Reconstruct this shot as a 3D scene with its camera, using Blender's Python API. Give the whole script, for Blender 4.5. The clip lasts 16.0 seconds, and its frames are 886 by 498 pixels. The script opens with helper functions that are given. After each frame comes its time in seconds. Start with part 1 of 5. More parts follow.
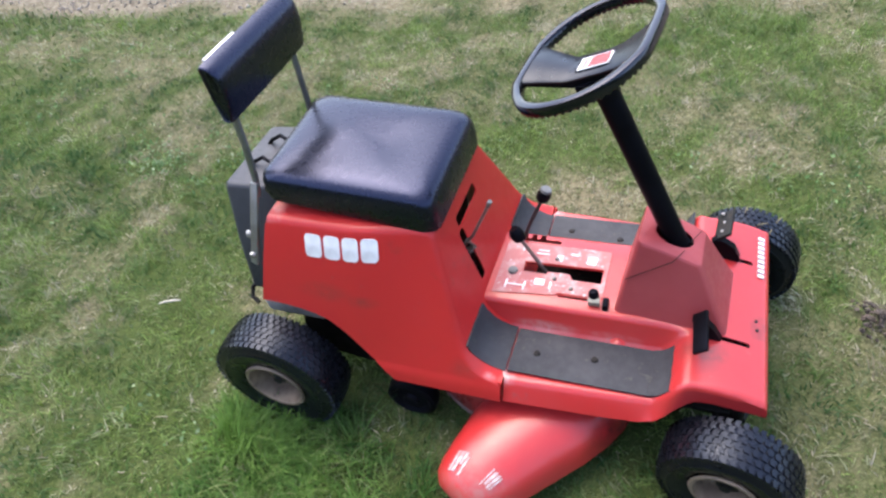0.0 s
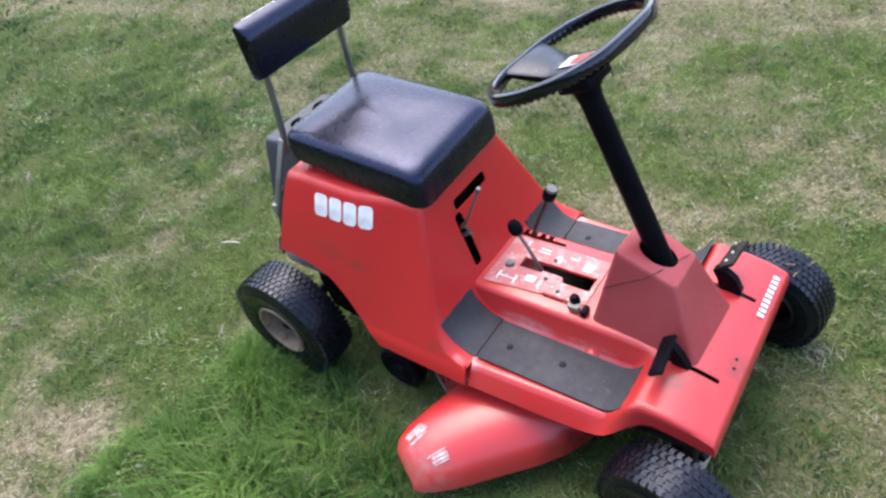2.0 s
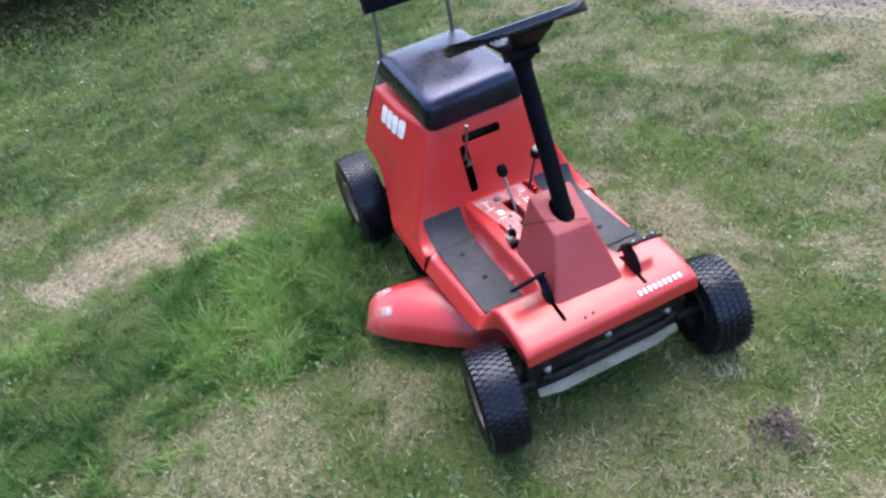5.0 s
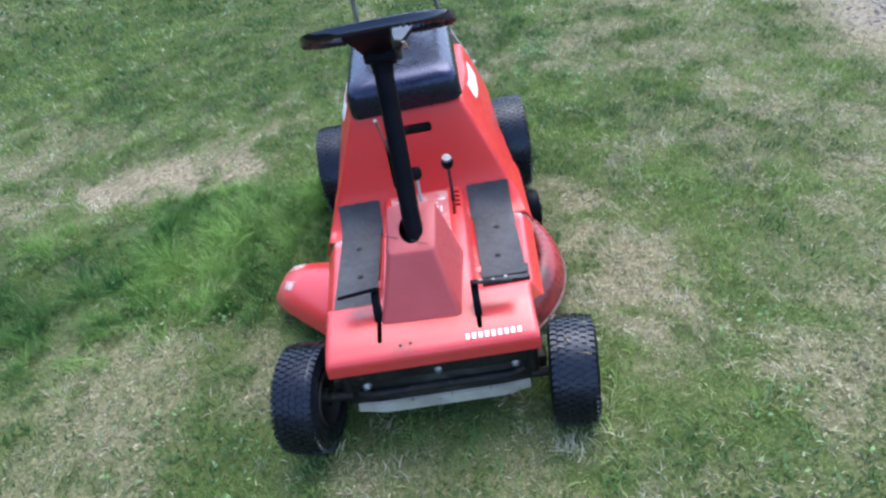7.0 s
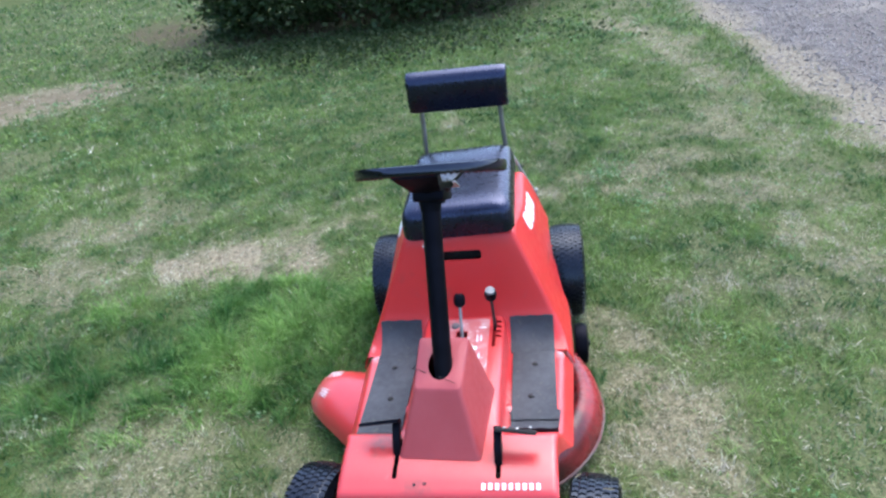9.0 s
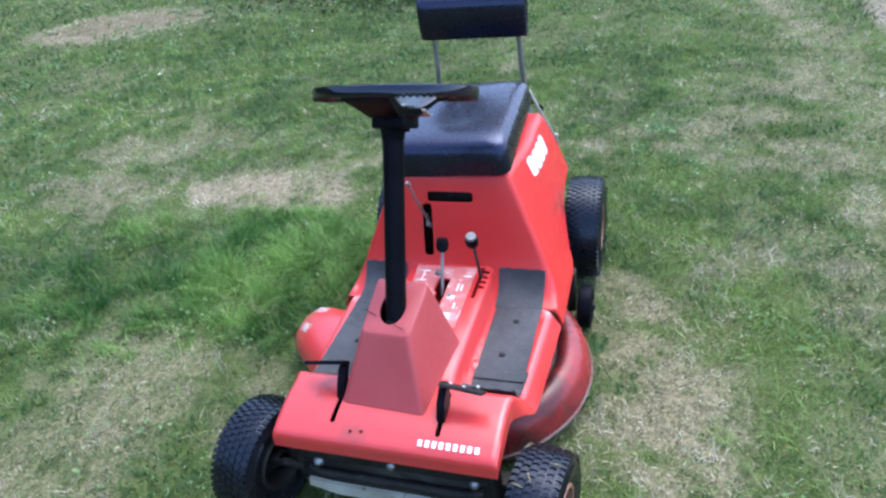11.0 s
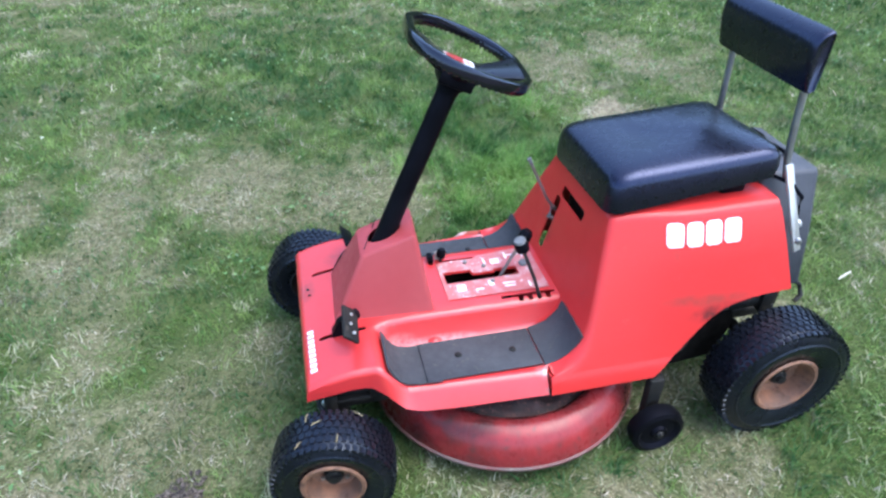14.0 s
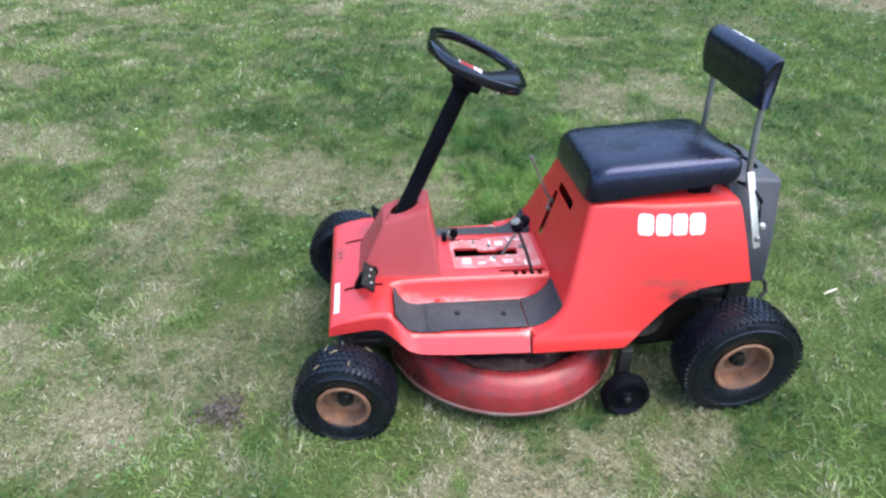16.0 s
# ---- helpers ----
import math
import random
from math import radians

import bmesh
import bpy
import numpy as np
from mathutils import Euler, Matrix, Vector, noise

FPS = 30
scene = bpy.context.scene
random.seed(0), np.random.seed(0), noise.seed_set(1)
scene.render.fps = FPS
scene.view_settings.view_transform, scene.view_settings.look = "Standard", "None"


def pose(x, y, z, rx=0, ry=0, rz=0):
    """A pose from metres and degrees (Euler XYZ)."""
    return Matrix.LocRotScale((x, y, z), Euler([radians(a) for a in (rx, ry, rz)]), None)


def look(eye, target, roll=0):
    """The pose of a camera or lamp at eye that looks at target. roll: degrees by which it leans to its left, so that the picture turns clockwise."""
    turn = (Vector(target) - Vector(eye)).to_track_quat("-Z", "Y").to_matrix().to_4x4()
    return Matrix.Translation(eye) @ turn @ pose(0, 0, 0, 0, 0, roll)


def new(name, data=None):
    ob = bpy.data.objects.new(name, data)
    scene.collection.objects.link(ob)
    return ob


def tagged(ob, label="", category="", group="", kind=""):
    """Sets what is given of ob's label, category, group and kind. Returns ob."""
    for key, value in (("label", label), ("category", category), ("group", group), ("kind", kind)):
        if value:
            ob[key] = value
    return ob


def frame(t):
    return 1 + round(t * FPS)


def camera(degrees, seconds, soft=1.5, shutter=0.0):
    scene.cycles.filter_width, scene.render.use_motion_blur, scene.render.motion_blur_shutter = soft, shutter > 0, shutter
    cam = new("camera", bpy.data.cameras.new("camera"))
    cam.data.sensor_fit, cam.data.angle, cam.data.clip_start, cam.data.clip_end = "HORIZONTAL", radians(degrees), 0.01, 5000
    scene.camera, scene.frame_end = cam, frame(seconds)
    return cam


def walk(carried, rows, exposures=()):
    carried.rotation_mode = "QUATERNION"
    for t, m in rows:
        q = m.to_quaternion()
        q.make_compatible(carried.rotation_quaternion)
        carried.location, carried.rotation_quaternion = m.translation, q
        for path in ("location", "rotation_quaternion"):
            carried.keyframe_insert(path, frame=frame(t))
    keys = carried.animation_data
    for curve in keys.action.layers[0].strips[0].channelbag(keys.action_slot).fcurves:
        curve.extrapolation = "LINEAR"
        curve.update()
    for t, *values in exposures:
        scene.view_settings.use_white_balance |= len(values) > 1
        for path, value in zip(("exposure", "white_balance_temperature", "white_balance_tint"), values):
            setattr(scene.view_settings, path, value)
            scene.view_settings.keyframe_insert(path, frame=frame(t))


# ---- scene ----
cam = camera(68.5, 16.0, soft=2.5)
PATH = [
    (0, (0.899, -0.95, 1.374), (0.229, 0.311, -0.026), -12.7),
    (0.5, (0.965, -0.986, 1.37), (0.129, 0.227, 0.017), -11.1),
    (1, (1.045, -0.987, 1.364), (0.127, 0.167, 0.013), -12.6),
    (1.5, (1.14, -0.959, 1.354), (0.194, 0.166, -0.003), -13.2),
    (2, (1.19, -0.871, 1.327), (0.156, 0.204, -0.006), -13.4),
    (2.5, (1.239, -0.739, 1.309), (0.15, 0.17, -0.1), -14.6),
    (3, (1.342, -0.69, 1.331), (0.084, 0.053, -0.035), -15.9),
    (3.5, (1.543, -0.669, 1.36), (0.151, -0.095, 0.044), -13.7),
    (4, (1.684, -0.658, 1.351), (0.239, -0.075, 0.098), -12.0),
    (4.5, (1.861, -0.696, 1.342), (0.438, -0.168, 0.038), -11.2),
    (4.7, (1.909, -0.682, 1.357), (0.451, -0.165, 0.09), -11.0),
    (6.8, (2.056, 0.082, 1.281), (0.512, -0.038, 0.016), -15.6),
    (7, (2.036, 0.144, 1.271), (0.461, 0.019, 0.046), -12.0),
    (7.5, (1.994, 0.225, 1.28), (0.357, -0.005, 0.154), -10.0),
    (8, (1.975, 0.224, 1.319), (0.301, -0.037, 0.255), -8.5),
    (8.5, (1.967, 0.228, 1.341), (0.28, -0.079, 0.312), -8.5),
    (9, (1.962, 0.239, 1.352), (0.252, -0.084, 0.366), -8.6),
    (9.5, (1.973, 0.263, 1.34), (0.275, -0.096, 0.346), -9.8),
    (10, (1.973, 0.308, 1.289), (0.347, -0.113, 0.204), -10.4),
    (10.2, (1.945, 0.328, 1.275), (0.318, -0.102, 0.194), -10.3),
    (12.3, (1.457, 0.867, 1.207), (0.291, -0.205, -0.013), -6.5),
    (12.5, (1.353, 0.932, 1.209), (0.293, -0.205, -0.05), -7.2),
    (13, (1.228, 0.95, 1.242), (0.324, -0.324, -0.007), -3.9),
    (13.5, (1.149, 1.013, 1.23), (0.533, -0.489, 0.062), -0.1),
    (14, (1.034, 1.119, 1.234), (0.657, -0.451, 0.053), 0.6),
    (14.5, (1.002, 1.195, 1.237), (0.648, -0.412, 0.1), 0.9),
    (15, (1.044, 1.315, 1.228), (0.664, -0.301, 0.112), 0.9),
    (15.5, (1.056, 1.407, 1.267), (0.677, -0.219, 0.166), 0.4),
    (16, (0.978, 1.442, 1.278), (0.762, -0.215, 0.179), 1.6),
]
walk(cam, [(t, look(eye, target, roll)) for t, eye, target, roll in PATH],
     [(0.0, 1.38, 7000, 14), (4.0, 1.39, 6750, 16), (7.0, 1.42, 6150, 10), (10.0, 1.46, 6000, 10), (13.0, 1.46, 5850, 9), (15.0, 1.46, 5950, 7), (16.0, 1.42, 6450, 7)])

# ---- light: a bright overcast sky ----
world = bpy.data.worlds.new("overcast_sky")
scene.world = world
world.use_nodes = True
wt = world.node_tree
sky = wt.nodes.new("ShaderNodeTexSky")
sky.sky_type, sky.sun_disc = "NISHITA", False
sky.sun_elevation, sky.sun_rotation = radians(65), radians(-54)
sky.air_density, sky.dust_density, sky.ozone_density = 1.0, 2.2, 1.3
wt.nodes["Background"].inputs["Strength"].default_value = 0.255
wt.links.new(sky.outputs["Color"], wt.nodes["Background"].inputs["Color"])
sun = new("sun", bpy.data.lights.new("sun", "SUN"))
sun.data.energy, sun.data.angle, sun.data.color = 1.0, radians(56), (1.0, 0.99, 0.97)
sun.matrix_world = look((-3.0, 2.2, 8.0), (0, 0, 0))


# ---- materials ----
def nodes_of(name):
    mat = bpy.data.materials.new(name)
    mat.use_nodes = True
    nt = mat.node_tree
    return mat, nt, nt.nodes["Principled BSDF"]


def noise_node(nt, scale, detail=4.0, rough=0.55, coord="Object", stretch=(1, 1, 1)):
    tc, mp, n = nt.nodes.new("ShaderNodeTexCoord"), nt.nodes.new("ShaderNodeMapping"), nt.nodes.new("ShaderNodeTexNoise")
    mp.inputs["Scale"].default_value = stretch
    n.inputs["Scale"].default_value, n.inputs["Detail"].default_value, n.inputs["Roughness"].default_value = scale, detail, rough
    nt.links.new(tc.outputs[coord], mp.inputs["Vector"])
    nt.links.new(mp.outputs["Vector"], n.inputs["Vector"])
    return n.outputs["Fac"]


def ramp(nt, fac, lo, hi, a=0.0, b=1.0):
    m = nt.nodes.new("ShaderNodeMapRange")
    m.clamp = True
    for key, v in zip(("From Min", "From Max", "To Min", "To Max"), (lo, hi, a, b)):
        m.inputs[key].default_value = v
    nt.links.new(fac, m.inputs["Value"])
    return m.outputs["Result"]


def mixed(nt, fac, a, b):
    m = nt.nodes.new("ShaderNodeMix")
    m.data_type = "RGBA"
    for sock, v in ((m.inputs["Factor"], fac), (m.inputs["A"], a), (m.inputs["B"], b)):
        if isinstance(v, (tuple, float)):
            sock.default_value = (*v, 1.0) if isinstance(v, tuple) else v
        else:
            nt.links.new(v, sock)
    return m.outputs["Result"]


def surface(name, base, second, scale=6.0, rough=(0.4, 0.55), metal=0.0, bump=0.0, bump_scale=200.0, lo=0.4, hi=0.65,
            specks=None, speck_scale=60.0, speck_lo=0.62, speck_hi=0.72, coat=0.0, spec=0.5, tint=(1.0, 1.0, 1.0)):
    """A two-scale material: large blotches of second over base, fine specks, and fine relief."""
    mat, nt, p = nodes_of(name)
    big = noise_node(nt, scale)
    col = mixed(nt, ramp(nt, big, lo, hi), base, second)
    fine = noise_node(nt, speck_scale, 3.0)
    if specks:
        col = mixed(nt, ramp(nt, fine, speck_lo, speck_hi), col, specks)
    nt.links.new(col, p.inputs["Base Color"])
    nt.links.new(ramp(nt, fine, 0.35, 0.7, rough[0], rough[1]), p.inputs["Roughness"])
    p.inputs["Metallic"].default_value, p.inputs["Coat Weight"].default_value, p.inputs["Coat Roughness"].default_value = metal, coat, 0.20
    p.inputs["Specular IOR Level"].default_value = spec
    p.inputs["Specular Tint"].default_value = (*tint, 1.0)
    if bump:
        b = nt.nodes.new("ShaderNodeBump")
        b.inputs["Strength"].default_value, b.inputs["Distance"].default_value = bump, 0.002
        nt.links.new(noise_node(nt, bump_scale, 3.0), b.inputs["Height"])
        nt.links.new(b.outputs["Normal"], p.inputs["Normal"])
    return mat


def smudged(mat, name, spots, colour, amount=0.8, breakup=14.0):
    """A copy of a material with soft dirt marks: spots are (place from the part's middle, half sizes)."""
    out = mat.copy()
    out.name = name
    nt = out.node_tree
    p = nt.nodes["Principled BSDF"]
    tc = nt.nodes.new("ShaderNodeTexCoord")
    col = p.inputs["Base Color"].links[0].from_socket
    grit = ramp(nt, noise_node(nt, breakup, 5.0, 0.65), 0.30, 0.62)
    for place, half in spots:
        mp, ln, mul = nt.nodes.new("ShaderNodeMapping"), nt.nodes.new("ShaderNodeVectorMath"), nt.nodes.new("ShaderNodeMath")
        mp.vector_type = "TEXTURE"
        mp.inputs["Location"].default_value, mp.inputs["Scale"].default_value = place, half
        ln.operation, mul.operation = "LENGTH", "MULTIPLY"
        nt.links.new(tc.outputs["Object"], mp.inputs["Vector"])
        nt.links.new(mp.outputs["Vector"], ln.inputs[0])
        nt.links.new(ramp(nt, ln.outputs["Value"], 0.25, 1.0, amount, 0.0), mul.inputs[0])
        nt.links.new(grit, mul.inputs[1])
        col = mixed(nt, mul.outputs["Value"], col, colour)
    nt.links.new(col, p.inputs["Base Color"])
    return out


RED = surface("red_paint", (0.495, 0.0255, 0.0255), (0.475, 0.0320, 0.0320), 5.0, (0.28, 0.42), bump=0.03, bump_scale=90,
              specks=(0.3300, 0.0660, 0.0594), speck_scale=35, speck_lo=0.68, speck_hi=0.80, coat=0.4)
RED_STAINED = surface("stained_red_paint", (0.492, 0.0250, 0.0235), (0.2244, 0.0396, 0.0297), 7.0, (0.30, 0.46), bump=0.03, bump_scale=90, lo=0.66, hi=0.80,
                      specks=(0.3432, 0.0594, 0.0528), speck_scale=30, speck_lo=0.68, speck_hi=0.82, spec=0.30, coat=0.12)
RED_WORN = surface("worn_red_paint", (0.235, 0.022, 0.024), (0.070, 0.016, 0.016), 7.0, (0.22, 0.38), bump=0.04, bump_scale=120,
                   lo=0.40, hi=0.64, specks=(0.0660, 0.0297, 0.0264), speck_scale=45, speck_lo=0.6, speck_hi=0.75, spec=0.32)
MAROON = surface("faded_red_plastic", (0.315, 0.040, 0.043), (0.360, 0.058, 0.060), 5.0, (0.45, 0.6), bump=0.08, bump_scale=260)
VINYL = surface("black_vinyl", (0.0035, 0.0035, 0.0050), (0.005, 0.005, 0.007), 8.0, (0.26, 0.31), spec=0.66, tint=(0.515, 0.587, 1.0))
PLASTIC = surface("black_plastic", (0.0035, 0.0035, 0.0045), (0.006, 0.006, 0.008), 9.0, (0.34, 0.46), bump=0.03, bump_scale=220, spec=0.05, tint=(0.66, 0.67, 1.0))
GLOSSY = surface("glossy_black_plastic", (0.0035, 0.0035, 0.0045), (0.006, 0.006, 0.008), 9.0, (0.10, 0.17), bump=0.03, bump_scale=220, spec=0.60, tint=(0.74, 0.78, 1.0))
RUBBER = surface("tyre_rubber", (0.0035, 0.0039, 0.0062), (0.0065, 0.0070, 0.0098), 9.0, (0.24, 0.40), bump=0.15, bump_scale=180,
                 specks=(0.024, 0.023, 0.021), speck_scale=40, speck_lo=0.66, speck_hi=0.84, spec=0.40, tint=(0.70, 0.80, 1.0))
MAT = surface("rubber_mat", (0.0225, 0.0250, 0.0300), (0.0390, 0.0410, 0.0460), 9.0, (0.65, 0.85), bump=0.2, bump_scale=240,
              specks=(0.0768, 0.0736, 0.0640), speck_scale=55, speck_lo=0.62, speck_hi=0.8)
RUST = surface("rusty_rim_paint", (0.215, 0.098, 0.052), (0.105, 0.056, 0.038), 22.0, (0.5, 0.8), bump=0.25, bump_scale=150,
               specks=(0.0640, 0.0288, 0.0160), speck_scale=60, speck_lo=0.55, speck_hi=0.75)
STEEL = surface("grey_steel", (0.30, 0.30, 0.29), (0.20, 0.19, 0.18), 12.0, (0.35, 0.55), metal=0.8, bump=0.05)
BLACK_STEEL = surface("dirty_black_steel", (0.0070, 0.0066, 0.0062), (0.0165, 0.0148, 0.0128), 14.0, (0.5, 0.8), bump=0.2, bump_scale=120,
                      specks=(0.0500, 0.0424, 0.0330), speck_scale=50, spec=0.25)
# near black, with the deep shade under the cowl put into the colour
SHADE_BLACK = surface("underside_shade_black", (0.0030, 0.0028, 0.0026), (0.0070, 0.0062, 0.0055), 20.0, (0.7, 0.9), bump=0.3, bump_scale=90, spec=0.10)
ALLOY = surface("cast_alloy", (0.42, 0.42, 0.41), (0.25, 0.24, 0.22), 14.0, (0.45, 0.7), metal=0.6, bump=0.15, bump_scale=90)
ENGINE = surface("grey_engine_plastic", (0.030, 0.032, 0.040), (0.042, 0.044, 0.054), 7.0, (0.5, 0.65), bump=0.12, bump_scale=200)
TAN = surface("dull_tan_rim_paint", (0.235, 0.165, 0.112), (0.130, 0.086, 0.058), 16.0, (0.5, 0.8), bump=0.2, bump_scale=150,
              specks=(0.0640, 0.0448, 0.0352), speck_scale=60, speck_lo=0.58, speck_hi=0.76)
LIP = surface("worn_deck_edge", (0.100, 0.066, 0.055), (0.120, 0.027, 0.024), 12.0, (0.5, 0.7), specks=(0.200, 0.165, 0.130), speck_scale=40)
ZINC = surface("galvanised_steel", (0.55, 0.55, 0.54), (0.40, 0.39, 0.37), 14.0, (0.35, 0.55), metal=0.7, bump=0.05)
CREAM = surface("weathered_cream_paint", (0.3520, 0.3328, 0.2688), (0.2432, 0.2240, 0.1728), 10.0, (0.5, 0.7), bump=0.1,
                specks=(0.1280, 0.0960, 0.0640), speck_scale=45)
WHITE = surface("white_decal", (0.82, 0.82, 0.82), (0.5600, 0.5520, 0.5440), 20.0, (0.4, 0.5), specks=(0.4960, 0.2800, 0.2560), speck_scale=90,
                speck_lo=0.68, speck_hi=0.8)
FADED_WHITE = surface("worn_white_print", (0.640, 0.560, 0.545), (0.480, 0.270, 0.250), 60.0, (0.4, 0.5))
KNOB_GREY = surface("grey_knob_plastic", (0.1408, 0.1408, 0.1408), (0.0960, 0.0960, 0.0960), 40.0, (0.4, 0.5))
EMBLEM_RED = surface("red_emblem", (0.2880, 0.0192, 0.0192), (0.2560, 0.0192, 0.0192), 40.0, (0.3, 0.4))
CHAFF = surface("dry_grass_clippings", (0.034, 0.017, 0.015), (0.012, 0.009, 0.008), 30.0, (0.8, 0.95), bump=0.5, bump_scale=150,
                specks=(0.13, 0.075, 0.055), speck_scale=70, speck_lo=0.60, speck_hi=0.70)


def grassy(name, green, green2, straw, straw2, back=0.35):
    """Plant colour from the blade's own dryness (red) and tint (green) in the attribute tone."""
    mat, nt, p = nodes_of(name)
    at, sep = nt.nodes.new("ShaderNodeAttribute"), nt.nodes.new("ShaderNodeSeparateColor")
    at.attribute_name = "tone"
    nt.links.new(at.outputs["Color"], sep.inputs["Color"])
    col = mixed(nt, sep.outputs["Red"], mixed(nt, sep.outputs["Green"], green, green2), mixed(nt, sep.outputs["Green"], straw, straw2))
    nt.links.new(col, p.inputs["Base Color"])
    p.inputs["Roughness"].default_value, p.inputs["Specular IOR Level"].default_value = 0.6, 0.25
    if back:
        tr, mx = nt.nodes.new("ShaderNodeBsdfTranslucent"), nt.nodes.new("ShaderNodeMixShader")
        mx.inputs["Fac"].default_value = back
        nt.links.new(col, tr.inputs["Color"])
        nt.links.new(p.outputs["BSDF"], mx.inputs[1])
        nt.links.new(tr.outputs["BSDF"], mx.inputs[2])
        nt.links.new(mx.outputs["Shader"], nt.nodes["Material Output"].inputs["Surface"])
    return mat


GRASS = grassy("grass_blades", (0.020, 0.081, 0.018), (0.167, 0.256, 0.060), (0.236, 0.199, 0.142), (0.535, 0.472, 0.380), 0.28)
LEAF = grassy("bush_leaves", (0.0115, 0.0288, 0.0064), (0.0256, 0.0512, 0.0128), (0.0640, 0.0768, 0.0256), (0.09, 0.10, 0.035), 0.25)


def soil_material():
    mat, nt, p = nodes_of("lawn_thatch")
    at, sep = nt.nodes.new("ShaderNodeAttribute"), nt.nodes.new("ShaderNodeSeparateColor")
    at.attribute_name = "tone"
    nt.links.new(at.outputs["Color"], sep.inputs["Color"])
    n1, n2 = noise_node(nt, 45.0, 5.0, 0.65), noise_node(nt, 160.0, 3.0, 0.6)
    green = mixed(nt, ramp(nt, n2, 0.35, 0.65), (0.018, 0.040, 0.007), (0.070, 0.096, 0.026))
    straw = mixed(nt, ramp(nt, n1, 0.38, 0.62), (0.052, 0.042, 0.024), (0.225, 0.188, 0.122))
    straw = mixed(nt, ramp(nt, n2, 0.52, 0.66), straw, (0.33, 0.285, 0.195))
    lawn = mixed(nt, sep.outputs["Red"], green, straw)
    gravel = mixed(nt, ramp(nt, n2, 0.35, 0.65), (0.078, 0.069, 0.060), (0.160, 0.140, 0.124))
    gravel = mixed(nt, ramp(nt, noise_node(nt, 2.2, 4.0, 0.6), 0.52, 0.66, 0.0, 0.55), gravel, (0.215, 0.188, 0.155))
    sand = mixed(nt, ramp(nt, n1, 0.35, 0.65), (0.085, 0.072, 0.048), (0.255, 0.222, 0.165))
    gravel = mixed(nt, ramp(nt, sep.outputs["Blue"], 0.55, 1.0), sand, gravel)
    earth = mixed(nt, ramp(nt, n1, 0.35, 0.68), (0.042, 0.033, 0.017), (0.096, 0.077, 0.046))
    lawn = mixed(nt, sep.outputs["Green"], lawn, earth)
    nt.links.new(mixed(nt, ramp(nt, sep.outputs["Blue"], 0.02, 0.35), lawn, gravel), p.inputs["Base Color"])
    p.inputs["Roughness"].default_value, p.inputs["Specular IOR Level"].default_value = 0.95, 0.1
    b = nt.nodes.new("ShaderNodeBump")
    b.inputs["Strength"].default_value, b.inputs["Distance"].default_value = 0.6, 0.01
    nt.links.new(n1, b.inputs["Height"])
    nt.links.new(b.outputs["Normal"], p.inputs["Normal"])
    return mat


SOIL = soil_material()


# ---- mesh helpers ----
def part(name, bm, material, parent, label="", smooth=40.0, extra=()):
    """Links a bmesh as one mesh object under a thing or a part, with its origin at its own middle."""
    bmesh.ops.remove_doubles(bm, verts=bm.verts, dist=1e-5)
    bmesh.ops.recalc_face_normals(bm, faces=bm.faces)
    xs = [v.co for v in bm.verts]
    mid = Vector([(min(c[i] for c in xs) + max(c[i] for c in xs)) / 2 for i in range(3)])
    bmesh.ops.translate(bm, verts=bm.verts, vec=-mid)
    if smooth:
        for f in bm.faces:
            f.smooth = True
        for e in bm.edges:
            if len(e.link_faces) == 2 and e.calc_face_angle(0) > radians(smooth):
                e.smooth = False
    me = bpy.data.meshes.new(name)
    bm.to_mesh(me)
    bm.free()
    for m in (material, *extra):
        me.materials.append(m)
    ob = new(name, me)
    if parent:
        ob.parent = parent
        up, base = parent, Vector((0, 0, 0))
        while up:
            base += up.location
            up = up.parent
        ob.location = mid - base
    else:
        ob.location = mid
    if label:
        tagged(ob, label)
    return ob


def cut(ob, cutters):
    """Cuts closed bmeshes, given in world places, out of a part whose ancestors have no turn, one after the other."""
    for c in cutters:
        bmesh.ops.recalc_face_normals(c, faces=c.faces)
        me = bpy.data.meshes.new("cutter")
        c.to_mesh(me)
        c.free()
        cu = new("cutter", me)
        mod = ob.modifiers.new("cut", "BOOLEAN")
        mod.operation, mod.solver, mod.object = "DIFFERENCE", "EXACT", cu
        mod.use_self = True
        bpy.context.view_layer.update()
        made = bpy.data.meshes.new_from_object(ob.evaluated_get(bpy.context.evaluated_depsgraph_get()))
        ob.modifiers.clear()
        if len(made.polygons) > 5:
            old, ob.data = ob.data, made
            made.name = ob.name
            bpy.data.meshes.remove(old)
        else:
            print("CUT FAILED", ob.name)
            bpy.data.meshes.remove(made)
        bpy.data.objects.remove(cu)
        bpy.data.meshes.remove(me)


def box(lo, hi, bevel=0.0, segments=2, turn=None, bm=None):
    """A box between two corners with rounded edges; turn: a matrix applied about its middle."""
    out = bm or bmesh.new()
    lo, hi = Vector(lo), Vector(hi)
    made = bmesh.ops.create_cube(out, size=1.0)["verts"]
    for v in made:
        v.co = Vector([c * s for c, s in zip(v.co, hi - lo)])
    if bevel:
        edges = list({e for v in made for e in v.link_edges})
        made = list({v for f in bmesh.ops.bevel(out, geom=edges, offset=bevel, segments=segments, affect="EDGES", profile=0.5)["faces"]
                     for v in f.verts} | {v for v in made if v.is_valid})
    m = Matrix.Translation((lo + hi) / 2) @ (turn or Matrix.Identity(4))
    bmesh.ops.transform(out, matrix=m, verts=made)
    return out


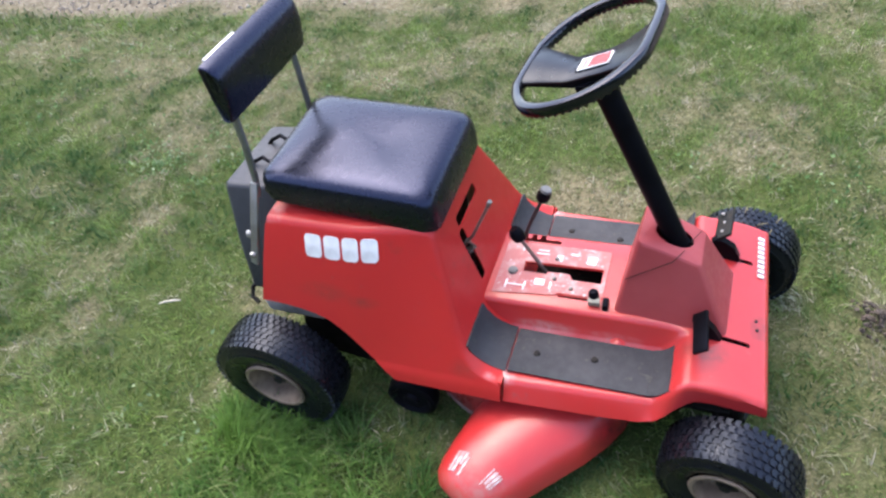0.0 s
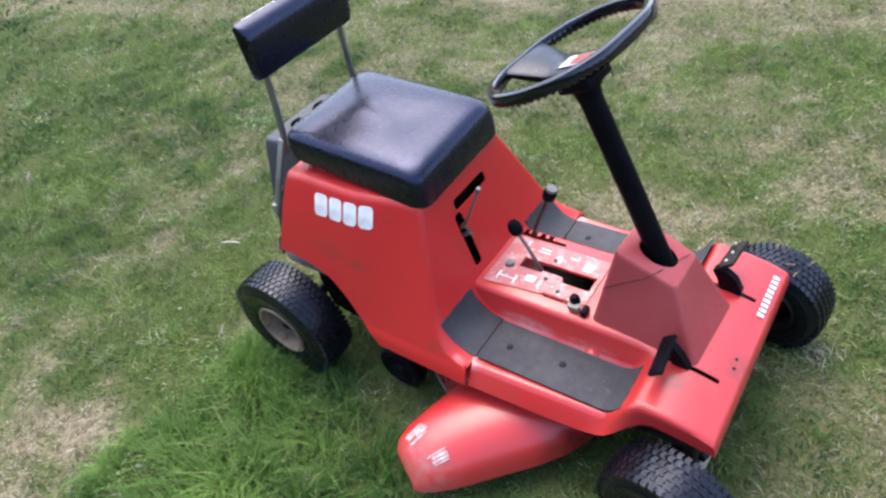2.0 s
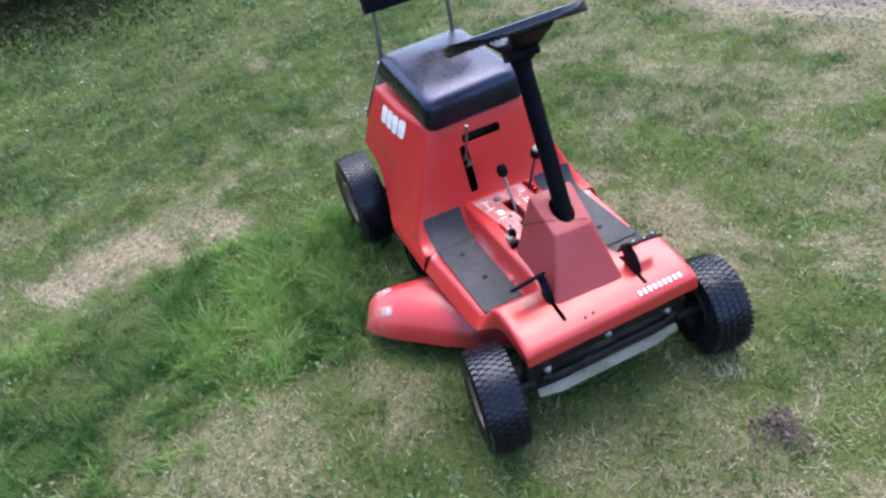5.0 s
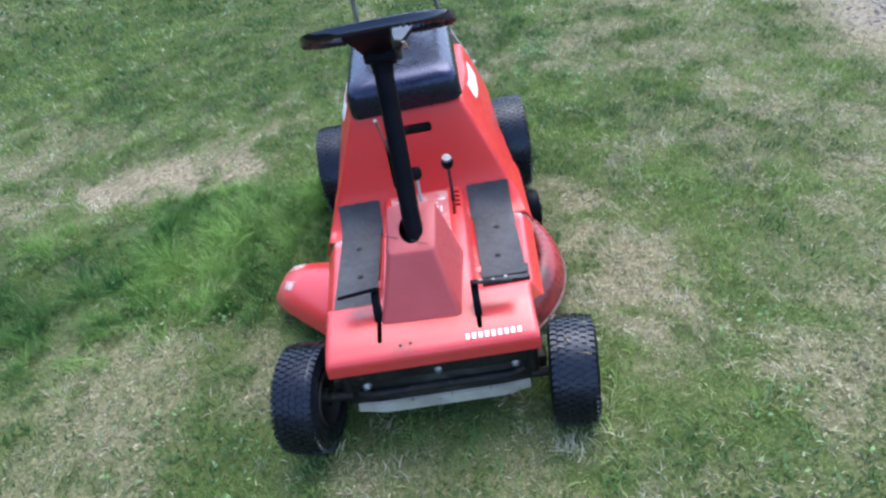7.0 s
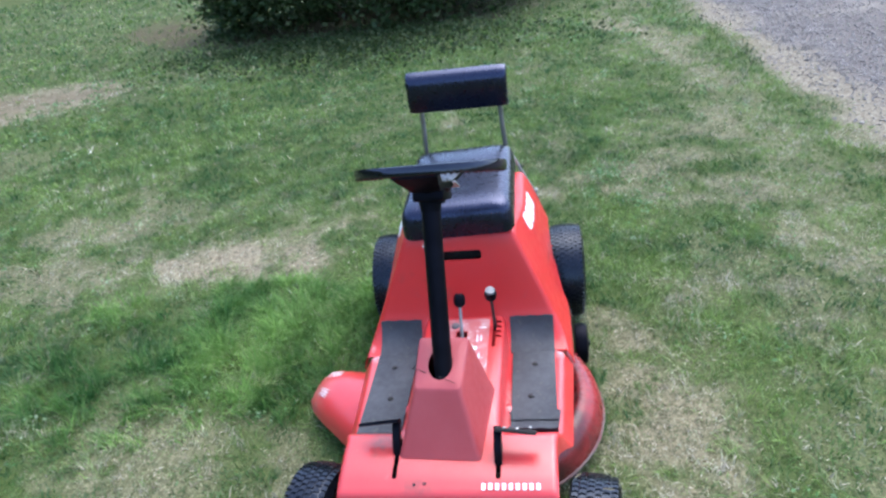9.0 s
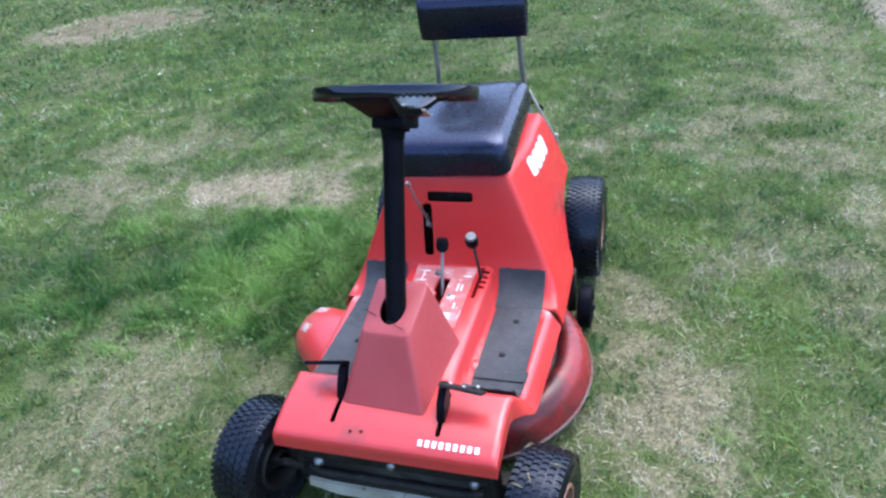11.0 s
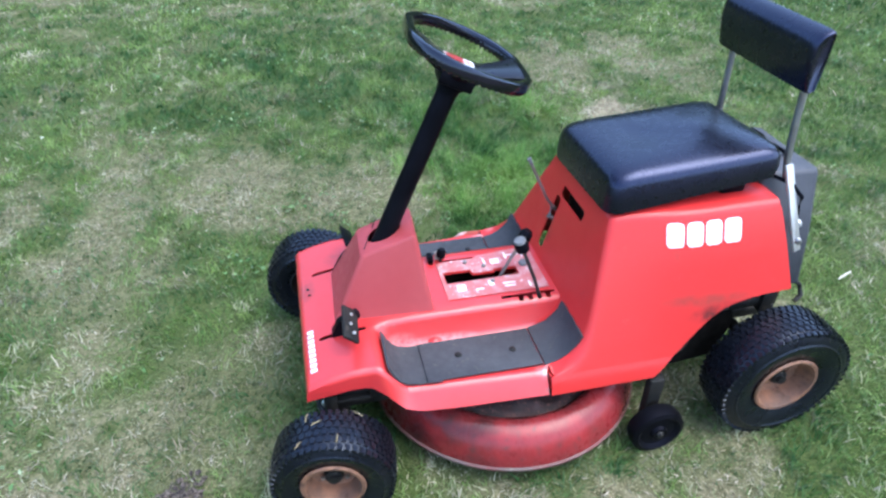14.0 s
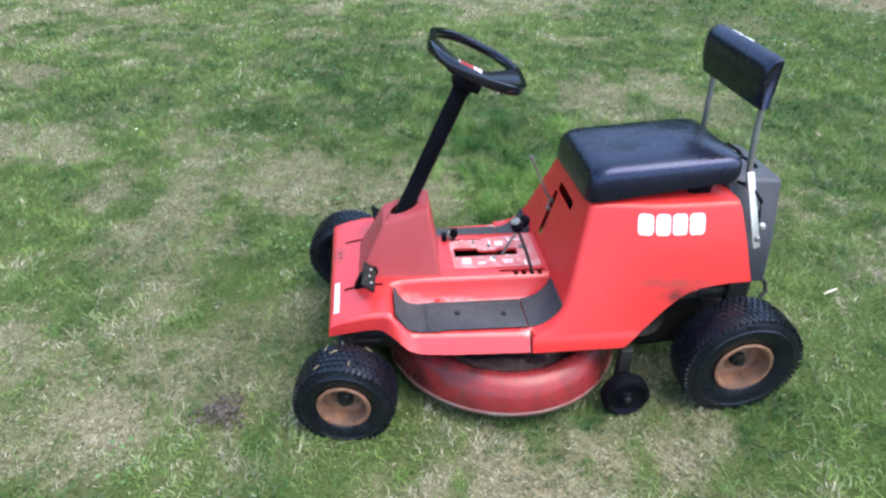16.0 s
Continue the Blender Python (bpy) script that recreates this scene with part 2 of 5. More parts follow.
def loft(rows, bm=None, closed=False, cap=False):
    """A skin through rows of points; closed: each row is a ring; cap: close the first and last ring."""
    out = bm or bmesh.new()
    vs = [[out.verts.new(p) for p in row] for row in rows]
    n = len(rows[0])
    for a, b in zip(vs, vs[1:]):
        for i in range(n if closed else n - 1):
            j = (i + 1) % n
            out.faces.new((a[i], a[j], b[j], b[i]))
    if cap:
        out.faces.new(vs[0])
        out.faces.new(vs[-1])
    return out


def tube(points, radius, sides=10, bm=None, cap=True):
    """A round bar along points; radius: one number, or one a point."""
    points = [Vector(p) for p in points]
    radii = radius if isinstance(radius, (list, tuple)) else [radius] * len(points)
    rows = []
    for i, p in enumerate(points):
        d = (points[min(i + 1, len(points) - 1)] - points[max(i - 1, 0)]).normalized()
        side = d.cross((0, 0, 1) if abs(d.z) < 0.9 else (1, 0, 0)).normalized()
        up = side.cross(d)
        rows.append([p + radii[i] * (math.cos(a) * side + math.sin(a) * up) for a in (2 * math.pi * k / sides for k in range(sides))])
    return loft(rows, bm, True, cap)


def lathe(profile, sides=48, centre=(0, 0, 0), axis="z", bm=None):
    """Turns a profile of (radius, height) about an axis through centre."""
    rows = []
    for r, h in profile:
        row = []
        for k in range(sides):
            a = 2 * math.pi * k / sides
            u, v = r * math.cos(a), r * math.sin(a)
            p = {"z": (u, v, h), "y": (u, h, v), "x": (h, u, v)}[axis]
            row.append(Vector(p) + Vector(centre))
        rows.append(row)
    return loft(rows, bm, True, False)


def prism(outline, lo, hi, axis="z", bm=None):
    """A closed solid: an outline in the two other axes, from lo to hi along axis."""
    def place(a, b, h):
        return {"z": (a, b, h), "y": (a, h, b), "x": (h, a, b)}[axis]
    return loft([[place(a, b, lo) for a, b in outline], [place(a, b, hi) for a, b in outline]], bm, True, True)


def rounded(w, h, r, n=5, cx=0.0, cy=0.0):
    """A rounded rectangle as an outline."""
    pts = []
    for sx, sy, a0 in ((1, 1, 0), (-1, 1, 90), (-1, -1, 180), (1, -1, 270)):
        for k in range(n + 1):
            a = radians(a0 + 90 * k / n)
            pts.append((cx + sx * (w / 2 - r) + r * math.cos(a), cy + sy * (h / 2 - r) + r * math.sin(a)))
    return pts


def thicken(bm, depth):
    bmesh.ops.recalc_face_normals(bm, faces=bm.faces)
    bmesh.ops.solidify(bm, geom=bm.faces[:], thickness=depth)
    return bm


def lerp(x, table):
    """A value from a table of (x, value) pairs."""
    xs, ys = zip(*table)
    return float(np.interp(x, xs, ys))


def smoothstep(a, b, x):
    u = min(1.0, max(0.0, (x - a) / (b - a)))
    return u * u * (3 - 2 * u)


# ---- the riding mower ----
mower = tagged(new("riding_mower"), "old red rear-engine riding mower with black vinyl seat on lawn", "riding mower")


def top_z(x):
    return lerp(x, [(0.50, 0.300), (0.85, 0.302), (1.0, 0.294), (1.05, 0.284), (1.078, 0.272)])


def floor_z(x):
    return top_z(x) + (0.232 - top_z(x)) * (1 - smoothstep(0.885, 0.950, x))


def side_y(x):
    return lerp(x, [(0.50, 0.244), (0.596, 0.244), (0.603, 0.260), (0.90, 0.243), (0.96, 0.228), (1.10, 0.226)])


def low_z(x):
    return lerp(x, [(0.50, 0.196), (0.80, 0.192), (0.87, 0.196), (0.90, 0.208), (0.935, 0.236), (0.965, 0.250), (1.0, 0.250), (1.10, 0.235)])


def pan_section(x):
    """Half of the stamped front pan across the mower at x, from the middle to the skirt's lower edge."""
    zt, zf, yo, zl = top_z(x), floor_z(x), side_y(x), low_z(x)
    flare = 0.020 * (1 - smoothstep(0.90, 0.98, x))
    step = min(1.0, (zt - zf) / 0.05)
    yt = 0.103
    return [(0.0, zt), (0.05, zt), (yt - 0.006, zt), (yt + 0.002, zt - 0.004 * step), (yt + 0.006, zt - 0.012 * step),
            (yt + 0.012, zf + 0.012 * step), (yt + 0.020, zf + 0.003 * step), (yt + 0.032, zf), (0.18, zf), (yo - 0.022, zf),
            (yo - 0.010, zf + 0.004 * step), (yo - 0.003, zf + 0.003 * step), (yo + 0.004, zf - 0.006),
            (yo + 0.004 + flare * 0.35, zf - 0.016), (yo + 0.004 + flare, zl)]


pan_rows = []
for x in [0.508 + 0.0125 * i for i in range(8)] + [0.603 + 0.0125 * i for i in range(23)] + [0.89 + 0.0055 * i for i in range(14)] + [0.975, 1.0, 1.02, 1.04, 1.06, 1.072, 1.080]:
    half = pan_section(x)
    pan_rows.append([(x, -y, z) for y, z in reversed(half)] + [(x, y, z) for y, z in half[1:]])
last = pan_rows[-1]
for dx, f in ((0.005, 0.10), (0.0085, 0.28), (0.010, 0.52), (0.011, 1.0)):
    pan_rows.append([(1.080 + dx, y, z + (min(z, 0.233) - z) * f) for _, y, z in last])
front_pan = part("front_pan", thicken(loft(pan_rows), 0.003), RED, mower, "glossy red stamped steel foot pan and nose", 50)

cutters = []
for s in (-1, 1):
    cutters.append(prism(rounded(0.100, 0.0105, 0.005, cx=1.004, cy=s * 0.109), 0.22, 0.34))
# shift gate, side rack with notches, throttle slot and choke slot in the console
cutters.append(prism([(0.588, -0.016), (0.640, -0.016), (0.640, -0.009), (0.690, -0.009), (0.697, -0.024), (0.758, -0.024),
                      (0.758, 0.014), (0.588, 0.011)], 0.25, 0.33))
cutters.append(prism(rounded(0.125, 0.010, 0.0045, cx=0.590, cy=0.083), 0.25, 0.33))
for k in range(4):
    cutters.append(prism(rounded(0.012, 0.020, 0.003, cx=0.546 + 0.021 * k, cy=0.092), 0.25, 0.33))
cutters.append(prism(rounded(0.080, 0.006, 0.0028, cx=0.715, cy=-0.072), 0.25, 0.33))
cutters.append(prism(rounded(0.012, 0.030, 0.004, cx=0.778, cy=-0.080), 0.25, 0.33))
cut(front_pan, cutters)
front_pan.data.materials[0] = smudged(smudged(RED, "pan_paint_with_wear", [(Vector(p) - front_pan.location, h) for p, h in (
    ((0.66, -0.125, 0.25), (0.09, 0.020, 0.02)), ((0.80, -0.128, 0.25), (0.10, 0.018, 0.02)), ((0.80, 0.128, 0.242), (0.11, 0.022, 0.014)), ((0.885, 0.15, 0.25), (0.05, 0.06, 0.03)),
    ((0.60, 0.25, 0.24), (0.03, 0.03, 0.03)), ((0.60, -0.25, 0.24), (0.03, 0.03, 0.03)))], (0.46, 0.30, 0.28), 0.9, 55.0), "pan_paint_with_dirt", [(Vector(p) - front_pan.location, h) for p, h in (
    ((1.075, -0.06, 0.28), (0.03, 0.05, 0.02)), ((0.97, -0.15, 0.29), (0.06, 0.03, 0.03)), ((1.06, 0.05, 0.25), (0.05, 0.25, 0.012)))], (0.10, 0.035, 0.028), 0.7, 60.0)
for y, x in ((-0.065, 1.066), (-0.043, 1.064)):
    part("nose_hole", lathe([(0.0005, 0.0012), (0.0032, 0.0010), (0.0036, 0.0)], 12, (x, y, top_z(x) + 0.0008)), BLACK_STEEL, front_pan)
part("pan_underside", box((0.53, -0.20, 0.165), (1.06, 0.20, 0.222), 0.006), BLACK_STEEL, mower, "dark frame under the foot pan")

# faded control plate with worn legend, screws and a round cap on the console
plate = part("control_plate", thicken(loft([[(0.535, -0.088, 0.3035), (0.535, 0.070, 0.3035)], [(0.768, -0.062, 0.3045), (0.768, 0.070, 0.3045)]]), 0.0008),
             FADED_WHITE, mower, "worn pink and white control decal", 0)
plate.data.materials[0] = surface("worn_control_decal", (0.44, 0.12, 0.115), (0.48, 0.27, 0.26), 26.0, (0.35, 0.5), lo=0.48, hi=0.66,
                                  specks=(0.55, 0.46, 0.45), speck_scale=70, speck_lo=0.60, speck_hi=0.68)
cut(plate, [prism([(0.586, -0.018), (0.642, -0.018), (0.642, -0.011), (0.689, -0.011), (0.695, -0.026), (0.760, -0.026),
                   (0.760, 0.016), (0.586, 0.013)], 0.25, 0.33), prism(rounded(0.088, 0.012, 0.005, cx=0.715, cy=-0.072), 0.25, 0.33)])
for x, y, w, h in ((0.56, -0.060, 0.004, 0.024), (0.60, -0.060, 0.004, 0.024), (0.58, -0.060, 0.036, 0.003), (0.630, -0.044, 0.022, 0.018),
                   (0.655, -0.050, 0.004, 0.020), (0.62, 0.040, 0.030, 0.004), (0.62, 0.050, 0.024, 0.004), (0.66, 0.032, 0.012, 0.018),
                   (0.73, 0.036, 0.020, 0.022), (0.575, 0.052, 0.004, 0.020), (0.69, 0.048, 0.018, 0.004)):
    part("legend_mark", box((x - w / 2, y - h / 2, 0.3042), (x + w / 2, y + h / 2, 0.3050)), WHITE, plate, smooth=0)
for x, y in ((0.66, -0.030), (0.655, 0.028), (0.70, -0.052)):
    part("plate_screw", lathe([(0.0005, 0.0075), (0.004, 0.006), (0.005, 0.003), (0.005, 0.0)], 12, (x, y, 0.3042)), STEEL, plate)
part("round_cap", lathe([(0.0005, 0.006), (0.009, 0.0055), (0.011, 0.003), (0.011, 0.0)], 20, (0.566, -0.022, 0.3042)), KNOB_GREY, plate, "grey round cap")

# ---- rear cowl ----
def cowl_y(z):
    return 0.148 + (0.525 - z) * 0.43


def cowl_swell(x, z):
    """How far the flank swells outwards behind the front corner."""
    return 0.024 * (1 - smoothstep(0.27, 0.458, x)) * lerp(z, [(0.234, 0.0), (0.26, 0.12), (0.33, 0.50), (0.43, 0.92), (0.46, 1.0)])


FRONT_X = [(0.234, 0.599), (0.240, 0.578), (0.246, 0.566), (0.255, 0.553), (0.275, 0.535), (0.300, 0.521), (0.330, 0.510), (0.525, 0.458)]


def cowl_rise(x, z):
    return 0.006 * lerp(x, [(0.09, 1.0), (0.46, 0.0)]) * lerp(z, [(0.34, 0.0), (0.525, 1.0)])


def cowl_ring(z, x_rear, y, xf, r=0.022, top=False):
    """Half a turn round the cowl at one height: from the rear along one side, over the front, back along the other."""
    side = [(x, y + cowl_swell(x, z)) for x in (x_rear + (xf - r - x_rear) * k / 14 for k in range(15))]
    bend = [(xf - r + r * math.sin(a), y - r + r * math.cos(a)) for a in (radians(18 * k) for k in range(1, 6))]
    half = side + bend
    front = [(xf, (y - r) * (1 - k / 4)) for k in range(1, 4)]
    whole = half + front + [(xf, 0.0)]
    full = whole + [(a, -b) for a, b in reversed(whole[:-1])]
    return [(a, b, z + cowl_rise(a, z)) for a, b in full]


rows = []
for z in (0.234, 0.237, 0.240, 0.246, 0.255, 0.265, 0.275, 0.288, 0.300, 0.315, 0.330, 0.37, 0.41, 0.45, 0.49, 0.512):
    xr = 0.051 + (z - 0.345) * 0.24
    rows.append(cowl_ring(z, xr, cowl_y(z), lerp(z, FRONT_X), lerp(z, [(0.234, 0.004), (0.25, 0.022), (0.30, 0.020), (0.35, 0.014)]), z > 0.48))
for dz, inset in ((0.520, 0.0035), (0.526, 0.009), (0.5285, 0.017)):
    rows.append(cowl_ring(dz, 0.096, cowl_y(0.512) - inset, lerp(0.512, FRONT_X) - inset, 0.012, True))
tops = rows[-1]
rows.append([(x, y * 0.5, z + 0.001) for x, y, z in tops])
rows.append([(x, 0.0, z + 0.001) for x, y, z in tops])
bm = loft(rows)
# the skirt below the toe of the cowl, along both sides
for s in (-1, 1):
    strip = []
    for z in (0.234, 0.228, 0.215, 0.195):
        y = lerp(z, [(0.195, 0.288), (0.215, 0.283), (0.228, 0.277), (0.234, cowl_y(0.234))])
        xr = 0.051 + (0.234 - 0.345) * 0.24
        strip.append([(xr + (0.599 - 0.004 - xr) * k / 14, s * y, z) for k in range(15)] + [(0.599, s * (y - 0.004 if z == 0.234 else y), z)])
    loft(strip, bm)
bmesh.ops.remove_doubles(bm, verts=bm.verts, dist=0.0004)
cowl = part("rear_cowl", thicken(bm, 0.003), RED_STAINED, mower, "bright red sheet-metal seat and engine cowl", 50)
arch = [(-0.05, 0.10), (0.372, 0.10), (0.374, 0.190), (0.355, 0.206), (0.338, 0.222), (0.303, 0.252), (0.267, 0.286), (0.240, 0.307),
        (0.215, 0.322), (0.185, 0.332), (0.145, 0.339), (0.100, 0.343), (-0.05, 0.347)]
cutters = [prism(arch, 0.0, 0.4, "y"), prism([(x - 0.003, z - 0.004) for x, z in arch], -0.4, 0.0, "y")]
vent = prism(rounded(0.118, 0.026, 0.008, cx=-0.001, cy=0.470), 0.40, 0.56, "x")
shaft = prism(rounded(0.025, 0.135, 0.010, cx=-0.062, cy=0.386), 0.40, 0.60, "x")
cutters += [vent, shaft]
cut(cowl, cutters)
cowl.data.materials[0] = smudged(RED_STAINED, "smudged_red_paint", [(Vector(p) - cowl.location, h) for p, h in (
    ((0.215, -0.20, 0.385), (0.075, 0.08, 0.028)), ((0.300, -0.20, 0.372), (0.05, 0.08, 0.018)), ((0.285, 0.23, 0.352), (0.085, 0.08, 0.014)),
    ((0.22, 0.23, 0.345), (0.10, 0.08, 0.016)), ((0.52, -0.24, 0.25), (0.05, 0.05, 0.03)))], (0.13, 0.050, 0.036), 0.55, 30.0)
cowl.data.materials[0] = smudged(cowl.data.materials[0], "sooty_red_paint", [(Vector(p) - cowl.location, h) for p, h in (
    ((0.245, 0.24, 0.315), (0.060, 0.08, 0.020)), ((0.215, 0.24, 0.328), (0.05, 0.08, 0.014)))], (0.020, 0.014, 0.013), 0.8, 24.0)
cowl.data.materials[0] = smudged(cowl.data.materials[0], "chipped_red_paint", [(Vector(p) - cowl.location, h) for p, h in (
    ((0.105, -0.155, 0.528), (0.035, 0.030, 0.012)), ((0.575, -0.262, 0.243), (0.018, 0.012, 0.010)))], (0.50, 0.36, 0.34), 0.5, 80.0)
part("cowl_lining", box((0.10, -0.125, 0.25), (0.43, 0.125, 0.505), 0.02), BLACK_STEEL, mower, "dark engine bay inside the cowl")
part("cowl_screw", lathe([(0.0005, 0.006), (0.005, 0.005), (0.007, 0.0)], 14, (0.497, 0.038, 0.352), "x"), STEEL, cowl)


def on_side(s, x, z, out=0.0):
    """A place on the sloping flank of the cowl; s is -1 for its right flank."""
    return Vector((x, s * (cowl_y(z - cowl_rise(x, z)) + cowl_swell(x, z) + out), z))


def flank_block(s, x0, x1, z0, z1, out=0.0012, r=0.006):
    """A flat rounded block that lies on the flank."""
    pts = rounded(x1 - x0, z1 - z0, r, 4, (x0 + x1) / 2, (z0 + z1) / 2)
    return loft([[on_side(s, x, z, -0.001) for x, z in pts], [on_side(s, x, z, out) for x, z in pts]], None, True, True)


for s in (-1, 1):
    for x0, x1 in ((0.184, 0.222), (0.228, 0.264), (0.270, 0.305), (0.311, 0.347)):
        part("maker_mark", flank_block(s, x0, x1, 0.464, 0.511, r=0.009), WHITE, cowl, "plain white block of the maker's mark", 0)

# ---- steering tower, column and wheel ----
def quad_ring(pts, r, n=4):
    """Rounds the corners of a four-cornered ring of points."""
    out = []
    for i in range(4):
        p, a, b = Vector(pts[i]), Vector(pts[i - 1]), Vector(pts[(i + 1) % 4])
        da, db = (a - p).normalized(), (b - p).normalized()
        for k in range(n + 1):
            u = k / n
            out.append(p + da * r * (1 - u) ** 2 + db * r * u ** 2)
    return out


base = [(0.795, -0.091), (1.009, -0.104), (1.017, 0.074), (0.805, 0.095)]
top = [(0.828, -0.058, 0.474), (0.948, -0.060, 0.428), (0.951, 0.041, 0.426), (0.834, 0.055, 0.475)]
rows = [quad_ring([(x, y, top_z(x) + 0.0015) for x, y in base], 0.012)]
for k in range(1, 7):
    u = 0.97 * k / 6
    rows.append(quad_ring([Vector((x, y, top_z(x))).lerp(Vector(t), u) for (x, y), t in zip(base, top)], 0.012))
mid = sum((Vector(t) for t in top), Vector()) / 4
for f, lift in ((0.97, 0.003), (0.93, 0.0045), (0.5, 0.005), (0.08, 0.005)):
    rows.append(quad_ring([mid + (Vector(t) - mid) * f + Vector((0.001, 0, 0.003)) * lift / 0.005 for t in top], 0.010 * f))
bm = loft(rows, None, True)
tower = part("steering_tower", thicken(bm, 0.0025), MAROON, mower, "faded dull red plastic steering tower cover", 45)
COL0, COL1 = Vector((0.897, -0.001, 0.438)), Vector((0.750, -0.001, 0.780))
axis = (COL1 - COL0).normalized()
hole = prism([(0.893 + 0.036 * math.cos(a), -0.006 + 0.027 * math.sin(a)) for a in (2 * math.pi * k / 20 for k in range(20))], 0.35, 0.56)
cut(tower, [hole])
part("tower_lining", box((0.85, -0.05, 0.31), (0.95, 0.045, 0.36), 0.004), BLACK_STEEL, tower, "dark inside of the tower")
part("crack", tube([(0.812, -0.0755, 0.386), (0.853, -0.0725, 0.416), (0.896, -0.0685, 0.4445), (0.904, -0.058, 0.4490), (0.914, -0.036, 0.4465)], 0.0008, 6), BLACK_STEEL, tower, "dark crack in the plastic")
part("crack", tube([(0.924, -0.010, 0.4440), (0.932, 0.010, 0.4410), (0.940, 0.028, 0.4390)], 0.0008, 6), BLACK_STEEL, tower, "dark crack in the plastic")
column = part("steering_column", tube([COL0 - axis * 0.10, COL0, COL0.lerp(COL1, 0.5), COL1], 0.0205, 20), PLASTIC, mower, "black tubular steering column")
part("column_collar", tube([COL1 - axis * 0.03, COL1 - axis * 0.012, COL1, COL1 + axis * 0.018], [0.0215, 0.024, 0.027, 0.029], 16), PLASTIC, column)
part("shaft_end", tube([COL0 + Vector((0.010, 0.0, -0.010)), COL0 + Vector((0.016, 0.0, 0.004))], [0.011, 0.009], 10), PLASTIC, column)

WHEEL = Matrix.Translation((0.727, 0.004, 0.831)) @ axis.to_track_quat("Z", "Y").to_matrix().to_4x4()
flat = (WHEEL.to_3x3().inverted() @ Vector((0.993, -0.115, 0)))
spin = math.degrees(math.atan2(flat.y, flat.x))
WHEEL = WHEEL @ pose(0, 0, 0, 0, 0, spin)
def wheel_part(name, bm, material, parent, label="", smooth=45.0):
    bmesh.ops.transform(bm, matrix=WHEEL, verts=bm.verts)
    return part(name, bm, material, parent, label, smooth)


# rim: a long ring with soft corners at the spokes, deep in section, with finger notches along its lower edge
CORNERS = [(0.1115, 0.046), (0.1065, 0.072), (0.082, 0.120), (0.034, 0.151)]
outline = [Vector((sx * x, sy * y)) for sx, sy, way in ((1, 1, 1), (-1, 1, -1), (-1, -1, 1), (1, -1, -1)) for x, y in CORNERS[::way]]
for _ in range(4):
    outline = [p.lerp(q, f) for p, q in zip(outline, outline[1:] + outline[:1]) for f in (0.25, 0.75)]
rows, run = [], 0.0
for k, p in enumerate(outline):
    before, after = outline[k - 1], outline[(k + 1) % len(outline)]
    run += (p - before).length
    out = Vector((after.y - before.y, before.x - after.x)).normalized()
    notch = 0.0022 * math.cos(2 * math.pi * run / 0.0115) if abs(p.y) > 0.062 else 0.0
    ring = []
    for j in range(12):
        b = 2 * math.pi * (j + 0.5) / 12
        cb, sb = math.cos(b), math.sin(b)
        r, z = 0.0086 * math.copysign(abs(cb) ** 0.5, cb), 0.0110 * math.copysign(abs(sb) ** 0.5, sb)
        r *= 0.86 if z > 0.0095 else 1.0
        ring.append((p.x + out.x * (r + (notch * 0.18 if cb < -0.3 else 0)), p.y + out.y * (r + (notch * 0.18 if cb < -0.3 else 0)), z + (notch if sb < -0.4 else 0)))
    rows.append(ring)
rows.append(rows[0])
steering = wheel_part("steering_wheel", loft(rows, None, True), GLOSSY, mower, "glossy black oval two-spoke steering wheel")
SPOKES = ((-0.112, 0.056, 0.009, 0.014), (-0.100, 0.054, 0.006, 0.014), (-0.078, 0.047, -0.004, 0.016), (-0.046, 0.038, -0.019, 0.018),
          (-0.036, 0.036, -0.0215, 0.020), (0.020, 0.035, -0.0225, 0.024), (0.046, 0.037, -0.020, 0.022), (0.078, 0.044, -0.010, 0.018),
          (0.100, 0.050, -0.003, 0.016), (0.110, 0.052, 0.000, 0.014))
rows = [[(x, -hw, z - 0.003), (x, -hw + 0.004, z), (x, 0, z + 0.001), (x, hw - 0.004, z), (x, hw, z - 0.003), (x, hw - 0.001, z - 0.006), (x, 0, z - 0.006), (x, -hw + 0.001, z - 0.006)] for x, hw, z, th in SPOKES]
under = [[(x, -hw + 0.002, z - 0.005), (x, hw - 0.002, z - 0.005), (x, hw - 0.005, z - th), (x, 0, z - th - 0.002), (x, -hw + 0.005, z - th)] for x, hw, z, th in SPOKES]
PAD = surface("satin_black_plastic", (0.0035, 0.0035, 0.0045), (0.006, 0.006, 0.008), 9.0, (0.27, 0.36), bump=0.03, bump_scale=220, spec=0.42, tint=(0.72, 0.82, 1.0))
hub = wheel_part("spoke_pad", loft(rows, None, True, True), PAD, steering)
wheel_part("hub_shell", loft(under, None, True, True), PLASTIC, hub, "dull black underside of the hub")
wheel_part("hub_collar", box((-0.034, -0.034, -0.064), (0.034, 0.034, -0.038), 0.005), PLASTIC, hub)
wheel_part("hub_boss", lathe([(0.026, -0.070), (0.030, -0.055), (0.036, -0.046), (0.042, -0.040)], 20), PLASTIC, hub)
# a pale grey flat piece below the rear of the hub
wheel_part("hub_pale_piece", box((-0.076, 0.010, -0.036), (-0.040, 0.042, -0.032), 0.002, 2, pose(0, 0, 0, 0, -20, 0)), ALLOY, hub, "pale grey flat piece under the hub")
wheel_part("emblem_base", prism(rounded(0.064, 0.042, 0.003, 2, 0.005, -0.002), -0.026, -0.0205), PLASTIC, hub, "black emblem socket", 0)
